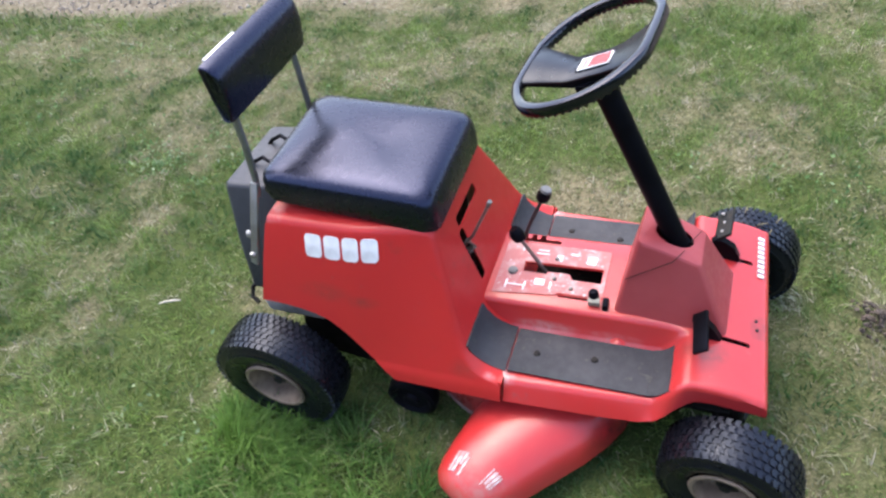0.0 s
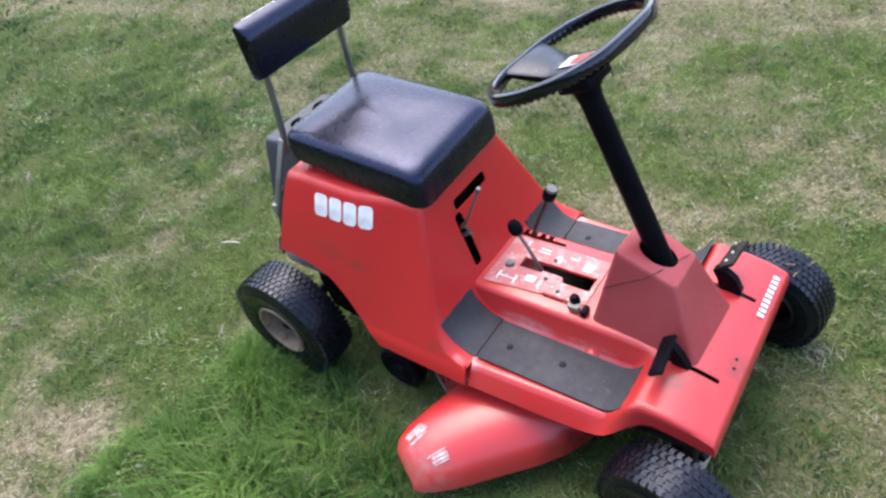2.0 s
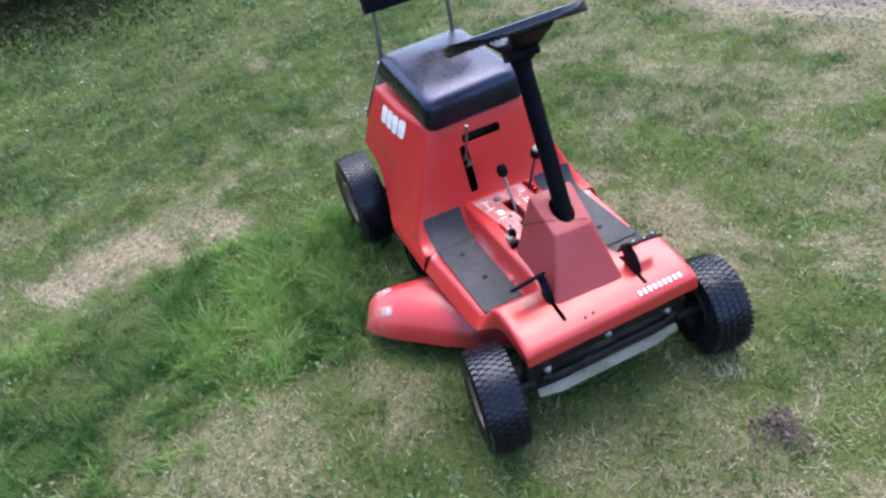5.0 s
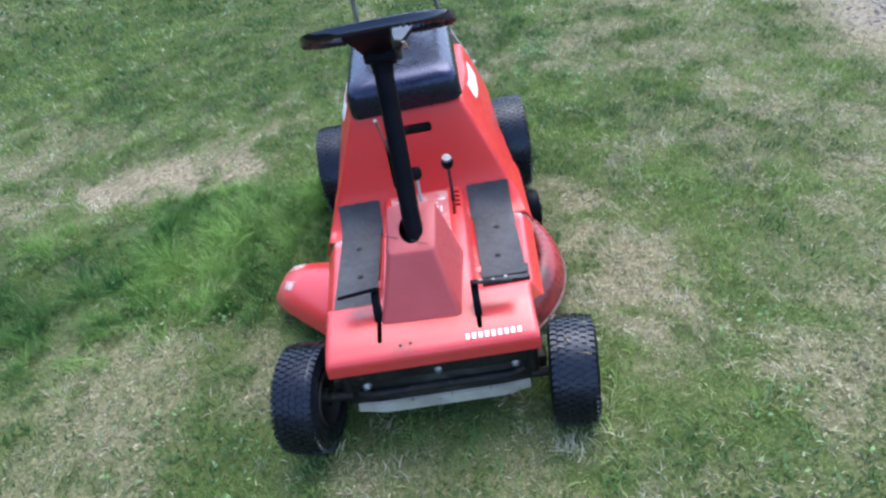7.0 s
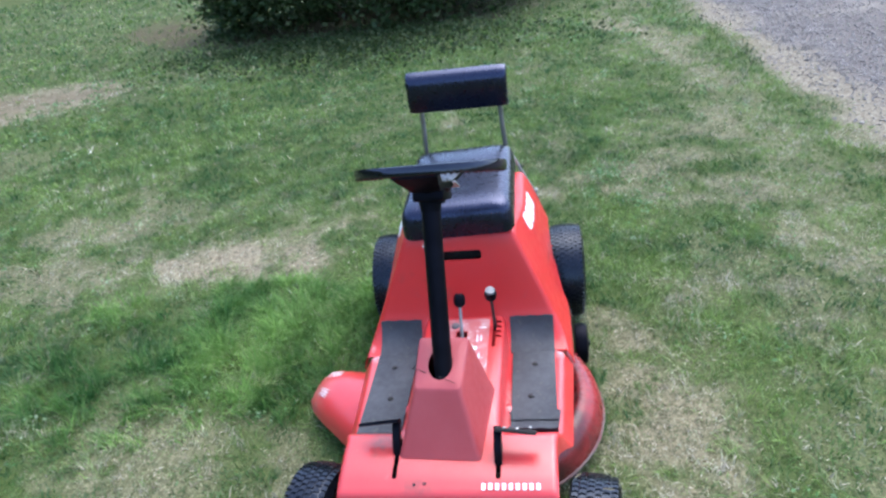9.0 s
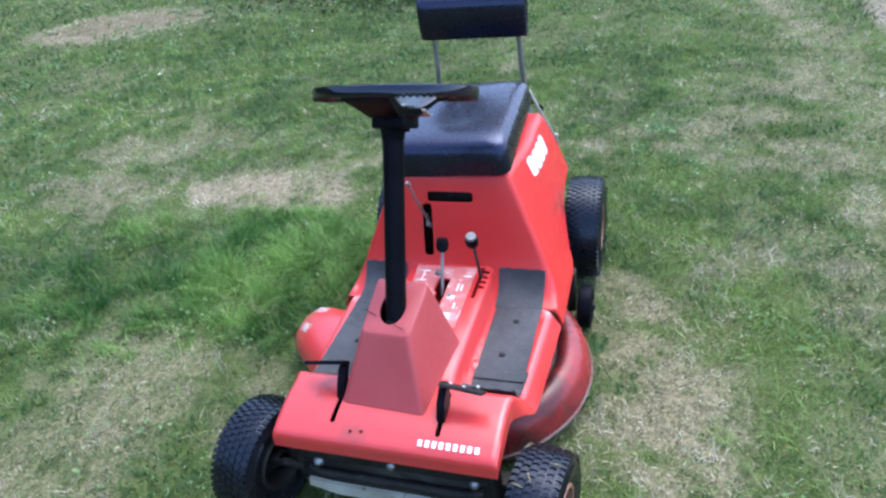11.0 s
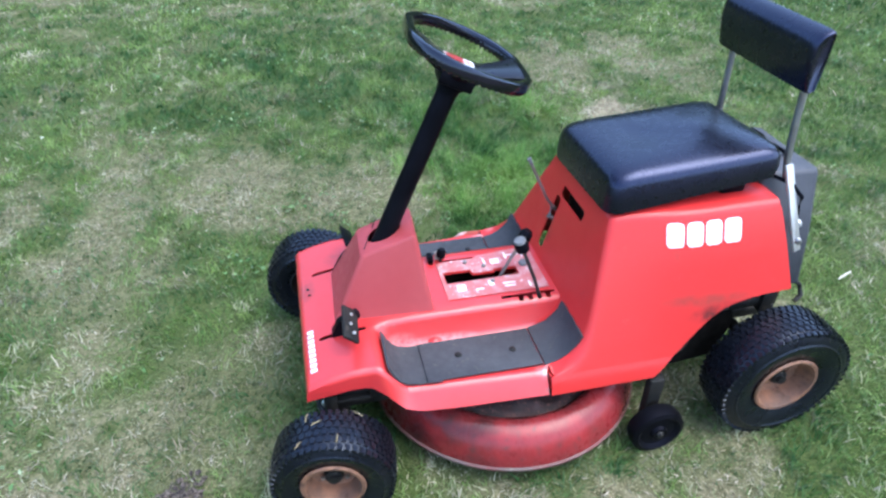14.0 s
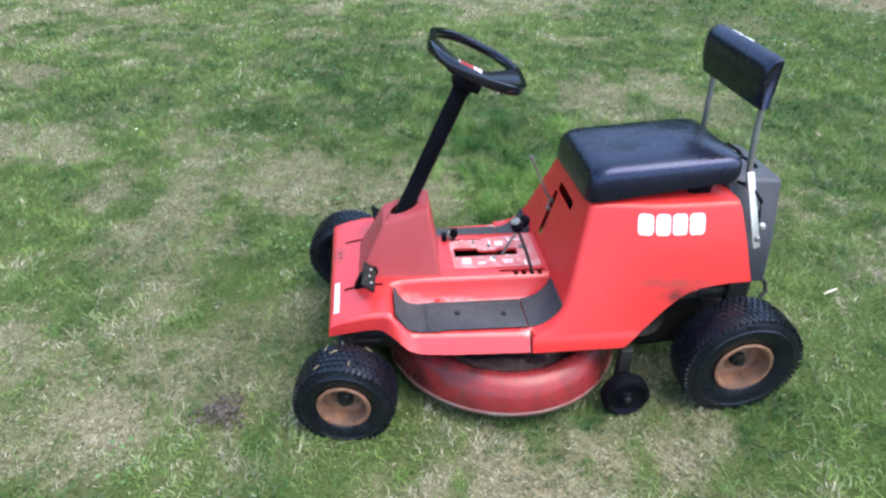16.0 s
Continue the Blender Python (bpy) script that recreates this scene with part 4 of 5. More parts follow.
part("lever_link", tube([(0.44, -0.060, 0.36), (0.500, -0.058, 0.405), (0.49, -0.064, 0.43)], 0.006, 8), STEEL, wire)

# ---- cutting deck, discharge chute and gauge wheel ----
DC = (0.627, 0.040, 0.0)
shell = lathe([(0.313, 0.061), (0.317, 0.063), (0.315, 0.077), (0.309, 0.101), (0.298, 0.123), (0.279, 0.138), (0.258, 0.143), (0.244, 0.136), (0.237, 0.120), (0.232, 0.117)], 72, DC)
# near-black patches at the shell's front left, rear left and upper left edge
deck = part("cutting_deck", thicken(shell, 0.003), smudged(RED_WORN, "dark_patched_worn_red_paint", [((0.25, 0.20, 0.02), (0.16, 0.16, 0.10)), ((-0.26, 0.17, 0.02), (0.13, 0.14, 0.09)), ((0.06, 0.24, 0.035), (0.24, 0.035, 0.06))],
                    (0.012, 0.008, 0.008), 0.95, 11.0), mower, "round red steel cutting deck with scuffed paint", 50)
part("deck_lip", lathe([(0.313, 0.053), (0.319, 0.053), (0.321, 0.061), (0.316, 0.065), (0.312, 0.061), (0.313, 0.053)], 72, DC), LIP, deck, "worn bare lower lip of the deck")
part("deck_top", lathe([(0.236, 0.112), (0.234, 0.119), (0.15, 0.124), (0.001, 0.126)], 48, DC), CHAFF, deck, "deck top caked with dry clippings")
rows = []
for k in range(44):
    a = radians(20 + 3.2 * k)
    row = []
    for j in range(9):
        r = 0.165 + 0.068 * j / 8
        q = Vector((r * math.cos(a), r * math.sin(a), 0))
        lump = 0.5 + noise.noise(q * 38) + 0.5 * noise.noise(q * 90)
        row.append((DC[0] + q.x, DC[1] + q.y, 0.1215 + max(0.0, lump) * 0.016 * math.sin(math.pi * j / 8)))
    rows.append(row)
part("clipping_cake", loft(rows), surface("damp_reddish_clippings", (0.034, 0.012, 0.011), (0.012, 0.008, 0.007), 45.0, (0.6, 0.9), bump=0.6, bump_scale=220,
                                      specks=(0.12, 0.052, 0.042), speck_scale=95, speck_lo=0.56, speck_hi=0.66), deck, "lumpy cake of damp reddish grass clippings", 60)
part("spindle_housing", lathe([(0.075, 0.12), (0.070, 0.150), (0.045, 0.158), (0.042, 0.175), (0.001, 0.176)], 24, DC), BLACK_STEEL, deck)
for x in (0.47, 0.80):
    part("deck_hanger", box((x - 0.012, 0.16, 0.12), (x + 0.012, 0.185, 0.24), 0.003), BLACK_STEEL, deck)
rows = []
for y, x0, x1, crest, base_z in ((-0.16, 0.545, 0.860, 0.158, 0.075), (-0.22, 0.540, 0.845, 0.160, 0.070), (-0.27, 0.528, 0.815, 0.158, 0.066), (-0.32, 0.512, 0.772, 0.153, 0.062),
                                 (-0.373, 0.496, 0.720, 0.144, 0.060), (-0.418, 0.484, 0.676, 0.133, 0.058), (-0.447, 0.482, 0.646, 0.122, 0.057), (-0.469, 0.492, 0.618, 0.107, 0.056),
                                 (-0.482, 0.510, 0.594, 0.088, 0.055), (-0.489, 0.528, 0.574, 0.070, 0.054)):
    row = []
    for j in range(13):
        u = 2 * j / 12 - 1
        row.append(((x0 + x1) / 2 + (x1 - x0) / 2 * math.sin(u * math.pi / 2), y + 0.035 * (1 - u) * 0.5, base_z + (crest - base_z) * math.cos(u * math.pi / 2) ** 0.8))
    rows.append(row)
n = len(rows)
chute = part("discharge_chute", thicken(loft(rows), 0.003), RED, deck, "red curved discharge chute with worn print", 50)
# dusty pale towards the outer end, near black at the inner end and front edge
chute.data.materials[0] = smudged(smudged(RED, "chute_paint_dusty", [((-0.09, -0.16, 0.0), (0.12, 0.09, 0.10))], (0.36, 0.14, 0.12), 0.75, 40.0), "chute_paint_dark_inner_end",
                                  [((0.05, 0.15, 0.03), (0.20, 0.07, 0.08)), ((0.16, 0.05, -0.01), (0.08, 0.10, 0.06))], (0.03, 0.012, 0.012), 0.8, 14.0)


def chute_at(u, v):
    """A place on the chute's skin: u outwards, v from its rear to its front."""
    a, f = min(int(u * (n - 1)), n - 2), u * (n - 1) - min(int(u * (n - 1)), n - 2)
    b, g = min(int(v * 12), 11), v * 12 - min(int(v * 12), 11)
    p = lambda i, j: Vector(rows[i][j])
    return (p(a, b).lerp(p(a, b + 1), g)).lerp(p(a + 1, b).lerp(p(a + 1, b + 1), g), f)


def print_bar(u0, u1, v0, v1):
    quad = [chute_at(u, v) for u, v in ((u0, v0), (u1, v0), (u1, v1), (u0, v1))]
    nrm = (quad[1] - quad[0]).cross(quad[3] - quad[0]).normalized()
    nrm *= 0.0026 if nrm.z > 0 else -0.0026
    return loft([[q - nrm * 0.5 for q in quad], [q + nrm for q in quad]], None, True, True)


for u0, u1, v0, v1 in ((0.52, 0.66, 0.30, 0.325), (0.52, 0.66, 0.335, 0.36), (0.52, 0.60, 0.37, 0.39), (0.54, 0.68, 0.40, 0.42),
                       (0.55, 0.68, 0.60, 0.612), (0.56, 0.66, 0.625, 0.650), (0.57, 0.68, 0.658, 0.680), (0.58, 0.68, 0.690, 0.702)):
    part("worn_print", print_bar(u0, u1, v0, v1), FADED_WHITE, chute, "worn white print", 0)
bm = lathe([(0.001, 0.020), (0.016, 0.021), (0.020, 0.014), (0.040, 0.012), (0.050, 0.020), (0.060, 0.016), (0.063, 0.0), (0.060, -0.016), (0.048, -0.020), (0.001, -0.018)], 32, axis="y")
bmesh.ops.transform(bm, matrix=pose(0.352, 0.318, 0.063), verts=bm.verts)
gauge = part("gauge_wheel", bm, PLASTIC, deck, "small black plastic deck gauge wheel")
part("gauge_bolt", lathe([(0.0005, 0.028), (0.007, 0.027), (0.010, 0.022), (0.010, 0.016)], 14, (0.352, 0.318, 0.063), "y"), BLACK_STEEL, gauge)
part("gauge_bracket", box((0.338, 0.270, 0.055), (0.372, 0.292, 0.185), 0.004), BLACK_STEEL, deck, "dark gauge wheel bracket")
bm = lathe([(0.001, 0.020), (0.016, 0.021), (0.020, 0.014), (0.040, 0.012), (0.050, 0.020), (0.060, 0.016), (0.063, 0.0), (0.060, -0.016), (0.048, -0.020), (0.001, -0.018)], 32, axis="y")
bmesh.ops.transform(bm, matrix=pose(0.36, -0.240, 0.063, 0, 0, 180), verts=bm.verts)
part("gauge_wheel", bm, PLASTIC, deck, "small black plastic deck gauge wheel")


# ---- ground ----
def value_noise(x, y, cell, seed):
    """Smooth noise from 0 to 1 over the plane."""
    gx, gy = x / cell, y / cell
    ix, iy = np.floor(gx).astype(np.int64), np.floor(gy).astype(np.int64)
    fx, fy = gx - ix, gy - iy
    fx, fy = fx * fx * (3 - 2 * fx), fy * fy * (3 - 2 * fy)

    def h(a, b):
        v = np.sin(a * 127.1 + b * 311.7 + seed * 74.7) * 43758.5453
        return v - np.floor(v)
    return (h(ix, iy) * (1 - fx) + h(ix + 1, iy) * fx) * (1 - fy) + (h(ix, iy + 1) * (1 - fx) + h(ix + 1, iy + 1) * fx) * fy


def ellipse(x, y, cx, cy, rx, ry, turn=0.0):
    """1 in the middle of an ellipse, 0 at its rim and beyond."""
    c, s = math.cos(radians(turn)), math.sin(radians(turn))
    u, v = ((x - cx) * c + (y - cy) * s) / rx, (-(x - cx) * s + (y - cy) * c) / ry
    return np.clip(1.15 - np.sqrt(u * u + v * v), 0, 1)


# dry spots, and lush ones with a nose shade spot: middle, half lengths, turn and strength
DRY = [(-0.36, -1.17, 0.46, 0.21, 83, 1.15), (-0.33, -0.77, 0.17, 0.10, 20, 0.95), (-0.66, -0.70, 0.10, 0.07, 0, 0.7), (-3.58, -4.55, 0.66, 0.98, 10, 1.5), (1.52, 0.17, 0.50, 0.30, 0, 0.55), (-4.2, 0.95, 0.55, 0.20, 25, 0.8),
       (-1.0, 1.38, 1.8, 0.22, 0, 0.38), (-3.2, 1.22, 1.0, 0.20, 5, 0.6), (-0.86, 0.72, 0.22, 0.15, 20, 0.45), (0.92, -0.95, 0.32, 0.16, 0, 0.35), (0.60, 0.56, 0.48, 0.20, 0, 0.75), (1.0, -1.08, 0.40, 0.16, 10, 0.3),
       (-0.42, -1.72, 0.24, 0.13, -20, 0.32), (-0.85, 0.22, 0.14, 0.08, 30, 0.6), (1.1, 0.85, 0.28, 0.10, 0, 0.6), (-0.74, -0.19, 0.12, 0.06, 0, 0.6), (1.7, -0.55, 0.35, 0.25, 0, 0.4),
       (1.62, 0.22, 0.30, 0.14, 20, 0.75), (0.46, 0.42, 0.12, 0.09, 30, 0.75), (0.28, 0.47, 0.10, 0.08, 0, 0.7), (0.72, 0.38, 0.14, 0.05, 0, 0.6), (0.96, -1.02, 0.20, 0.10, 20, 0.5), (1.03, 0.84, 0.20, 0.09, 0, 0.6),
       (-0.70, 0.76, 0.14, 0.08, 60, 0.7), (-1.93, -0.31, 0.16, 0.10, 0, 0.6), (0.75, 0.95, 0.40, 0.25, 0, 0.28),
       (0.74, -0.86, 0.26, 0.17, 30, 0.45), (0.82, -0.50, 0.17, 0.13, 0, 0.5), (1.22, -0.16, 0.28, 0.16, 0, 0.30), (1.25, -1.05, 0.35, 0.16, 10, 0.40)]
# the spot at (1.20, 0.10) stands for the shade of the overhanging nose
LUSH_AND_SHADE = [(-1.30, -0.30, 0.50, 0.55, 0, 0.8), (0.20, -1.25, 0.50, 0.32, 0, 0.8), (1.20, 0.10, 0.26, 0.30, 0, 0.35), (0.22, -0.74, 0.38, 0.27, 30, 1.0), (0.0, -0.42, 0.30, 0.16, 0, 0.7), (-0.35, 0.50, 0.45, 0.25, 0, 0.6), (-1.3, -1.3, 0.8, 0.6, 0, 0.6), (-2.4, -2.4, 1.6, 0.9, 0, 0.7), (-1.7, 0.2, 0.8, 0.6, 0, 0.5),
        (-4.2, -1.2, 1.2, 1.4, 0, 0.7), (0.1, 0.85, 0.5, 0.3, 0, 0.4), (-2.9, 1.66, 1.5, 0.09, 1, 0.8), (1.3, -2.4, 1.6, 0.9, 10, 0.6), (0.55, -1.45, 0.42, 0.22, 0, 0.7), (0.30, -1.60, 0.50, 0.25, 0, 0.6), (0.75, -2.1, 0.8, 0.5, 0, 0.6)]
# duller, darker grass, with shade before the nose painted in: middle, half lengths, turn and strength
DULL = [(0.85, -1.30, 0.75, 0.55, 0, 0.30), (1.25, -0.05, 0.25, 0.30, 0, 0.20), (0.9, -2.3, 1.2, 0.9, 0, 0.28)]
BARE = [(-6.6, -4.6, 1.7, 0.60, 44, 0.9), (-5.9, -1.7, 1.15, 2.3, 0, 0.9), (-3.62, -4.65, 0.40, 0.80, 10, 0.45)]


def drive(x, y):
    """0 on the lawn, 1 on the gravel drive."""
    edge = np.interp(x, [-7.0, -4.5, -1.1, -0.37, 0.1, 1.5], [1.58, 1.67, 1.82, 1.96, 2.16, 2.28]) + 0.22 * (value_noise(x, y, 0.25, 5) - 0.5) + 0.10 * (value_noise(x, y, 0.06, 15) - 0.5)
    return np.clip((y - edge + 0.08) / 0.46, 0, 1)


def dryness(x, y):
    n = 0.34 * value_noise(x, y, 0.50, 1) + 0.38 * value_noise(x, y, 0.17, 2) + 0.28 * value_noise(x, y, 0.065, 3)
    d = np.clip((n - 0.47) * 2.7, 0, 0.48) + 0.14 * value_noise(x, y, 0.04, 23)
    d = d * (1 - 0.55 * np.clip((-1.0 - x) / 1.4, 0, 1) * np.clip((1.1 - y) / 0.4, 0, 1))
    streak = 0.5 * value_noise(x, y, 0.09, 4) + 0.5 * value_noise(x * 0.5 + y, y * 0.5 - x, 0.05, 14)
    for *e, k in DRY:
        d = np.maximum(d, k * np.clip(2.0 * ellipse(x, y, *e) * (-0.58 + 2.55 * streak), 0, 1))
    for *e, k in LUSH_AND_SHADE:
        d = d * (1 - 0.90 * k * np.clip(1.5 * ellipse(x, y, *e), 0, 1))
    return np.maximum(np.minimum(d, 1.0), 0.85 * np.clip((y - 1.70 - 0.03 * x) / 0.15, 0, 1) * np.clip(0.1 + 1.1 * value_noise(x, y, 0.15, 6), 0, 1))


def dulness(x, y):
    return sum(k * np.clip(1.6 * ellipse(x, y, *e), 0, 1) for *e, k in DULL)


def bareness(x, y):
    """1 where brown earth shows without grass."""
    b = np.zeros_like(x)
    for *e, k in BARE:
        b = np.maximum(b, k * np.clip(2.0 * ellipse(x, y, *e) * (0.3 + value_noise(x, y, 0.2, 17)), 0, 1))
    return b


def ground_z(x, y):
    return (0.05 * (value_noise(x, y, 1.7, 7) - 0.5) + 0.02 * (value_noise(x, y, 0.4, 8) - 0.5)) * np.clip(np.hypot(x - 0.5, y) / 1.5 - 0.45, 0, 1)


def add_tone(me, tone):
    at = me.attributes.new("tone", "FLOAT_COLOR", "POINT")
    at.data.foreach_set("color", np.column_stack([tone, np.ones(len(tone))]).astype(np.float32).ravel())


steps = np.concatenate([-np.geomspace(7.0, 900.0, 28)[::-1], np.arange(-6.95, 6.951, 0.05), np.geomspace(7.0, 900.0, 28)])
gx, gy = np.meshgrid(steps, steps)
gx, gy = gx.ravel(), gy.ravel()
m = len(steps)
idx = np.arange(m * m).reshape(m, m)
faces = np.column_stack([idx[:-1, :-1].ravel(), idx[:-1, 1:].ravel(), idx[1:, 1:].ravel(), idx[1:, :-1].ravel()])


def mesh_from(name, verts, faces):
    me = bpy.data.meshes.new(name)
    k = faces.shape[1]
    me.vertices.add(len(verts))
    me.vertices.foreach_set("co", np.asarray(verts, np.float32).ravel())
    me.loops.add(faces.size)
    me.loops.foreach_set("vertex_index", faces.astype(np.int32).ravel())
    me.polygons.add(len(faces))
    me.polygons.foreach_set("loop_start", np.arange(0, faces.size, k, dtype=np.int32))
    me.update(calc_edges=True)
    return me


me = mesh_from("ground", np.column_stack([gx, gy, ground_z(gx, gy)]), faces)
far = np.clip((np.hypot(gx, gy) - 6.0) / 2.5, 0, 1)
add_tone(me, np.column_stack([dryness(gx, gy) * (1 - far) + 0.16 * far, bareness(gx, gy), drive(gx, gy)]))
me.materials.append(SOIL)
me.polygons.foreach_set("use_smooth", np.ones(len(faces), bool))
tagged(new("ground", me), "patchy lawn ground with dry thatch beside a gravel drive", "ground", "", "structure")

rng = np.random.default_rng(4)


def blades(name, x, y, height, width, label, wild=1.1):
    """One mesh of bent blades, five corners and three triangles each; those of one tuft lean and colour alike."""
    n = len(x)
    dry = dryness(x, y)
    tuft = np.clip(0.5 + 2.1 * (0.55 * value_noise(x, y, 0.030, 31) + 0.45 * value_noise(x, y, 0.075, 32) - 0.5), 0, 1)
    chance = 0.40 * rng.uniform(0, 1, n) + 0.60 * tuft
    limit = 0.10 + 0.64 * dry
    dry_b = np.where(chance < limit, rng.uniform(0.45, 1.0, n), np.where(chance < limit + 0.16, rng.uniform(0.15, 0.45, n), np.clip(rng.normal(0.02 + 0.12 * dry, 0.08, n), 0, 1)))
    lush = 1.0 - dry
    for *e, k in LUSH_AND_SHADE:
        lush = lush + 0.9 * k * ellipse(x, y, *e)
    clump = value_noise(x, y, 0.050, 21) * 0.6 + value_noise(x, y, 0.13, 22) * 0.4
    h = height * (0.42 + 0.68 * lush) * (0.30 + 1.45 * clump) * rng.uniform(0.5, 1.3, n)
    w = width * rng.uniform(0.7, 1.3, n)
    a = 13.0 * value_noise(x, y, 0.085, 51) + rng.normal(0, wild, n)
    lean, turn = rng.uniform(0.3, 1.7, n), rng.uniform(0, 2 * np.pi, n)
    z = ground_z(x, y) - 0.002
    sx, sy = np.cos(turn) * w / 2, np.sin(turn) * w / 2
    lx, ly = np.cos(a) * lean * h, np.sin(a) * lean * h
    up = h / np.sqrt(1 + 0.6 * lean ** 2)
    base1, base2 = np.column_stack([x - sx, y - sy, z]), np.column_stack([x + sx, y + sy, z])
    mid1 = np.column_stack([x - sx * 0.8 + lx * 0.35, y - sy * 0.8 + ly * 0.35, z + up * 0.62])
    mid2 = np.column_stack([x + sx * 0.8 + lx * 0.35, y + sy * 0.8 + ly * 0.35, z + up * 0.62])
    tip = np.column_stack([x + lx, y + ly, z + up])
    verts = np.stack([base1, base2, mid1, mid2, tip], 1).reshape(-1, 3)
    o = np.arange(n)[:, None] * 5
    faces = np.concatenate([o + [0, 1, 3], o + [0, 3, 2], o + [2, 3, 4]])
    me = mesh_from(name, verts, faces)
    near = np.clip(2.0 / np.maximum(np.hypot(x - 0.45, y), 0.1), 0.25, 1.0)
    back = np.clip((-0.5 - x) / 1.2, 0, 1) * np.clip((1.2 - y) / 0.5, 0, 1)
    tint = np.clip(0.47 - 0.14 * back + 3.1 * (0.21 * value_noise(x, y, 0.35, 11) + 0.25 * value_noise(x, y, 0.16, 12) + 0.24 * value_noise(x, y, 0.045, 34) + 0.12 * clump + 0.18 * value_noise(x, y, 0.09, 33) - 0.5) - dulness(x, y) + near * rng.uniform(-0.22, 0.26, n) + 0.10 * np.clip(lush - 1.0, 0, 1), 0, 1)
    add_tone(me, np.repeat(np.column_stack([dry_b, tint, np.zeros(n)]), 5, 0))
    me.materials.append(GRASS)
    return tagged(new(name, me), label, "grass", "", "stuff")


def scatter(count):
    """Places that thin out with the distance from the mower."""
    r = np.linspace(0.0, 18.0, 3000)
    weight = np.cumsum(r * np.minimum(1.0, (1.7 / np.maximum(r, 0.1)) ** 2))
    dist = np.interp(rng.uniform(0, weight[-1], count), weight, r)
    a = rng.uniform(0, 2 * np.pi, count)
    x, y = 0.45 + dist * np.cos(a), dist * np.sin(a)
    ok = (x < 4.5) & (rng.uniform(0, 1, count) > np.clip(drive(x, y) * 2.6, 0, 0.985)) & (rng.uniform(0, 1, count) > 0.35 * dryness(x, y)) & (rng.uniform(0, 1, count) > 0.9 * bareness(x, y)) & (rng.uniform(0, 1, count) < 0.30 + 1.1 * (0.6 * value_noise(x, y, 0.05, 41) + 0.4 * value_noise(x, y, 0.11, 42)))
    return x[ok], y[ok], dist[ok]


x, y, dist = scatter(860000)
blades("lawn_grass", x, y, 0.0205 * np.maximum(1.0, dist / 2.2) ** 0.5, 0.0033 * np.maximum(1.0, dist / 1.7) ** 0.9, "short patchy green lawn grass with straw blades")

# taller tufts beside the rear wheel and the chute
cx, cy = rng.uniform(-0.35, 0.9, 420), rng.uniform(-1.6, -0.30, 420)
ok = (ellipse(cx, cy, 0.22, -0.72, 0.40, 0.30, 30) > 0.1) & (rng.uniform(0, 1, 420) < 0.8) | (ellipse(cx, cy, 0.25, -1.15, 0.55, 0.42, 0) > 0.1) & (rng.uniform(0, 1, 420) < 0.35)
cx, cy = np.concatenate([cx[ok], rng.uniform(-0.10, 0.24, 26)]), np.concatenate([cy[ok], rng.uniform(-0.46, -0.365, 26)])
x = np.repeat(cx, 70) + rng.normal(0, 0.024, 70 * len(cx))
y = np.repeat(cy, 70) + rng.normal(0, 0.024, 70 * len(cx))
tufts = blades("grass_tuft", x, y, 0.047, 0.0031, "longer lush green grass tufts beside the mower", 0.95)
tufts.data.materials[0] = grassy("lush_grass", (0.016, 0.078, 0.011), (0.150, 0.285, 0.056), (0.15, 0.21, 0.07), (0.36, 0.37, 0.18), 0.26)

# dry straw lying in the lawn
x, y, dist = scatter(230000)
ok = rng.uniform(0, 1, len(x)) < 0.03 + 0.95 * dryness(x, y) ** 1.4
x, y, dist = x[ok], y[ok], dist[ok]
n = len(x)
a, length, w = rng.uniform(0, 2 * np.pi, n), rng.uniform(0.006, 0.021, n) * np.maximum(1, dist / 2.5) ** 0.5, 0.0010 * np.maximum(1, dist / 1.7) ** 0.9
z = ground_z(x, y) + rng.uniform(0.002, 0.014, n)
dx, dy = np.cos(a), np.sin(a)
bow, rise = rng.normal(0, 0.12, n) * length, rng.normal(0, 0.10, n) * length
p0, p1, p2 = [np.column_stack([x + dx * length * f - dy * g, y + dy * length * f + dx * g, z + h]) for f, g, h in ((-0.5, 0, 0), (0, bow, np.abs(rise) * 0.6), (0.5, 0, rise))]
side = np.column_stack([-dy * w, dx * w, 0.4 * w])
verts = np.stack([p0 - side, p0 + side, p1 - side, p1 + side, p2], 1).reshape(-1, 3)
o = np.arange(n)[:, None] * 5
me = mesh_from("straw_litter", verts, np.concatenate([o + [0, 1, 3], o + [0, 3, 2], o + [2, 3, 4]]))
add_tone(me, np.repeat(np.column_stack([rng.uniform(0.55, 1.0, n), np.clip(rng.uniform(0, 0.95, n) - 1.2 * dulness(x, y), 0, 1), np.zeros(n)]), 5, 0))
me.materials.append(GRASS)
tagged(new("straw_litter", me), "pale dry straw scattered in the lawn", "straw", "", "stuff")

# gravel of the drive
n = 42000
x, y = rng.uniform(-7, 2.5, n), 1.50 + rng.exponential(0.8, n)
ok = rng.uniform(0, 1, n) < drive(x, y) ** 2
x, y = x[ok], y[ok]
n = len(x)
r = rng.uniform(0.004, 0.011, n) * (1 + 0.7 * (rng.uniform(0, 1, n) < 0.08))
octa = np.array([(1, 0, 0), (0, 1, 0), (-1, 0, 0), (0, -1, 0), (0, 0, 0.8), (0, 0, -0.4)])
tri = np.array([(0, 1, 4), (1, 2, 4), (2, 3, 4), (3, 0, 4), (1, 0, 5), (2, 1, 5), (3, 2, 5), (0, 3, 5)])
verts = (octa[None] * r[:, None, None] * rng.uniform(0.6, 1.2, (n, 6, 1)) + np.column_stack([x, y, ground_z(x, y) + 0.003])[:, None]).reshape(-1, 3)
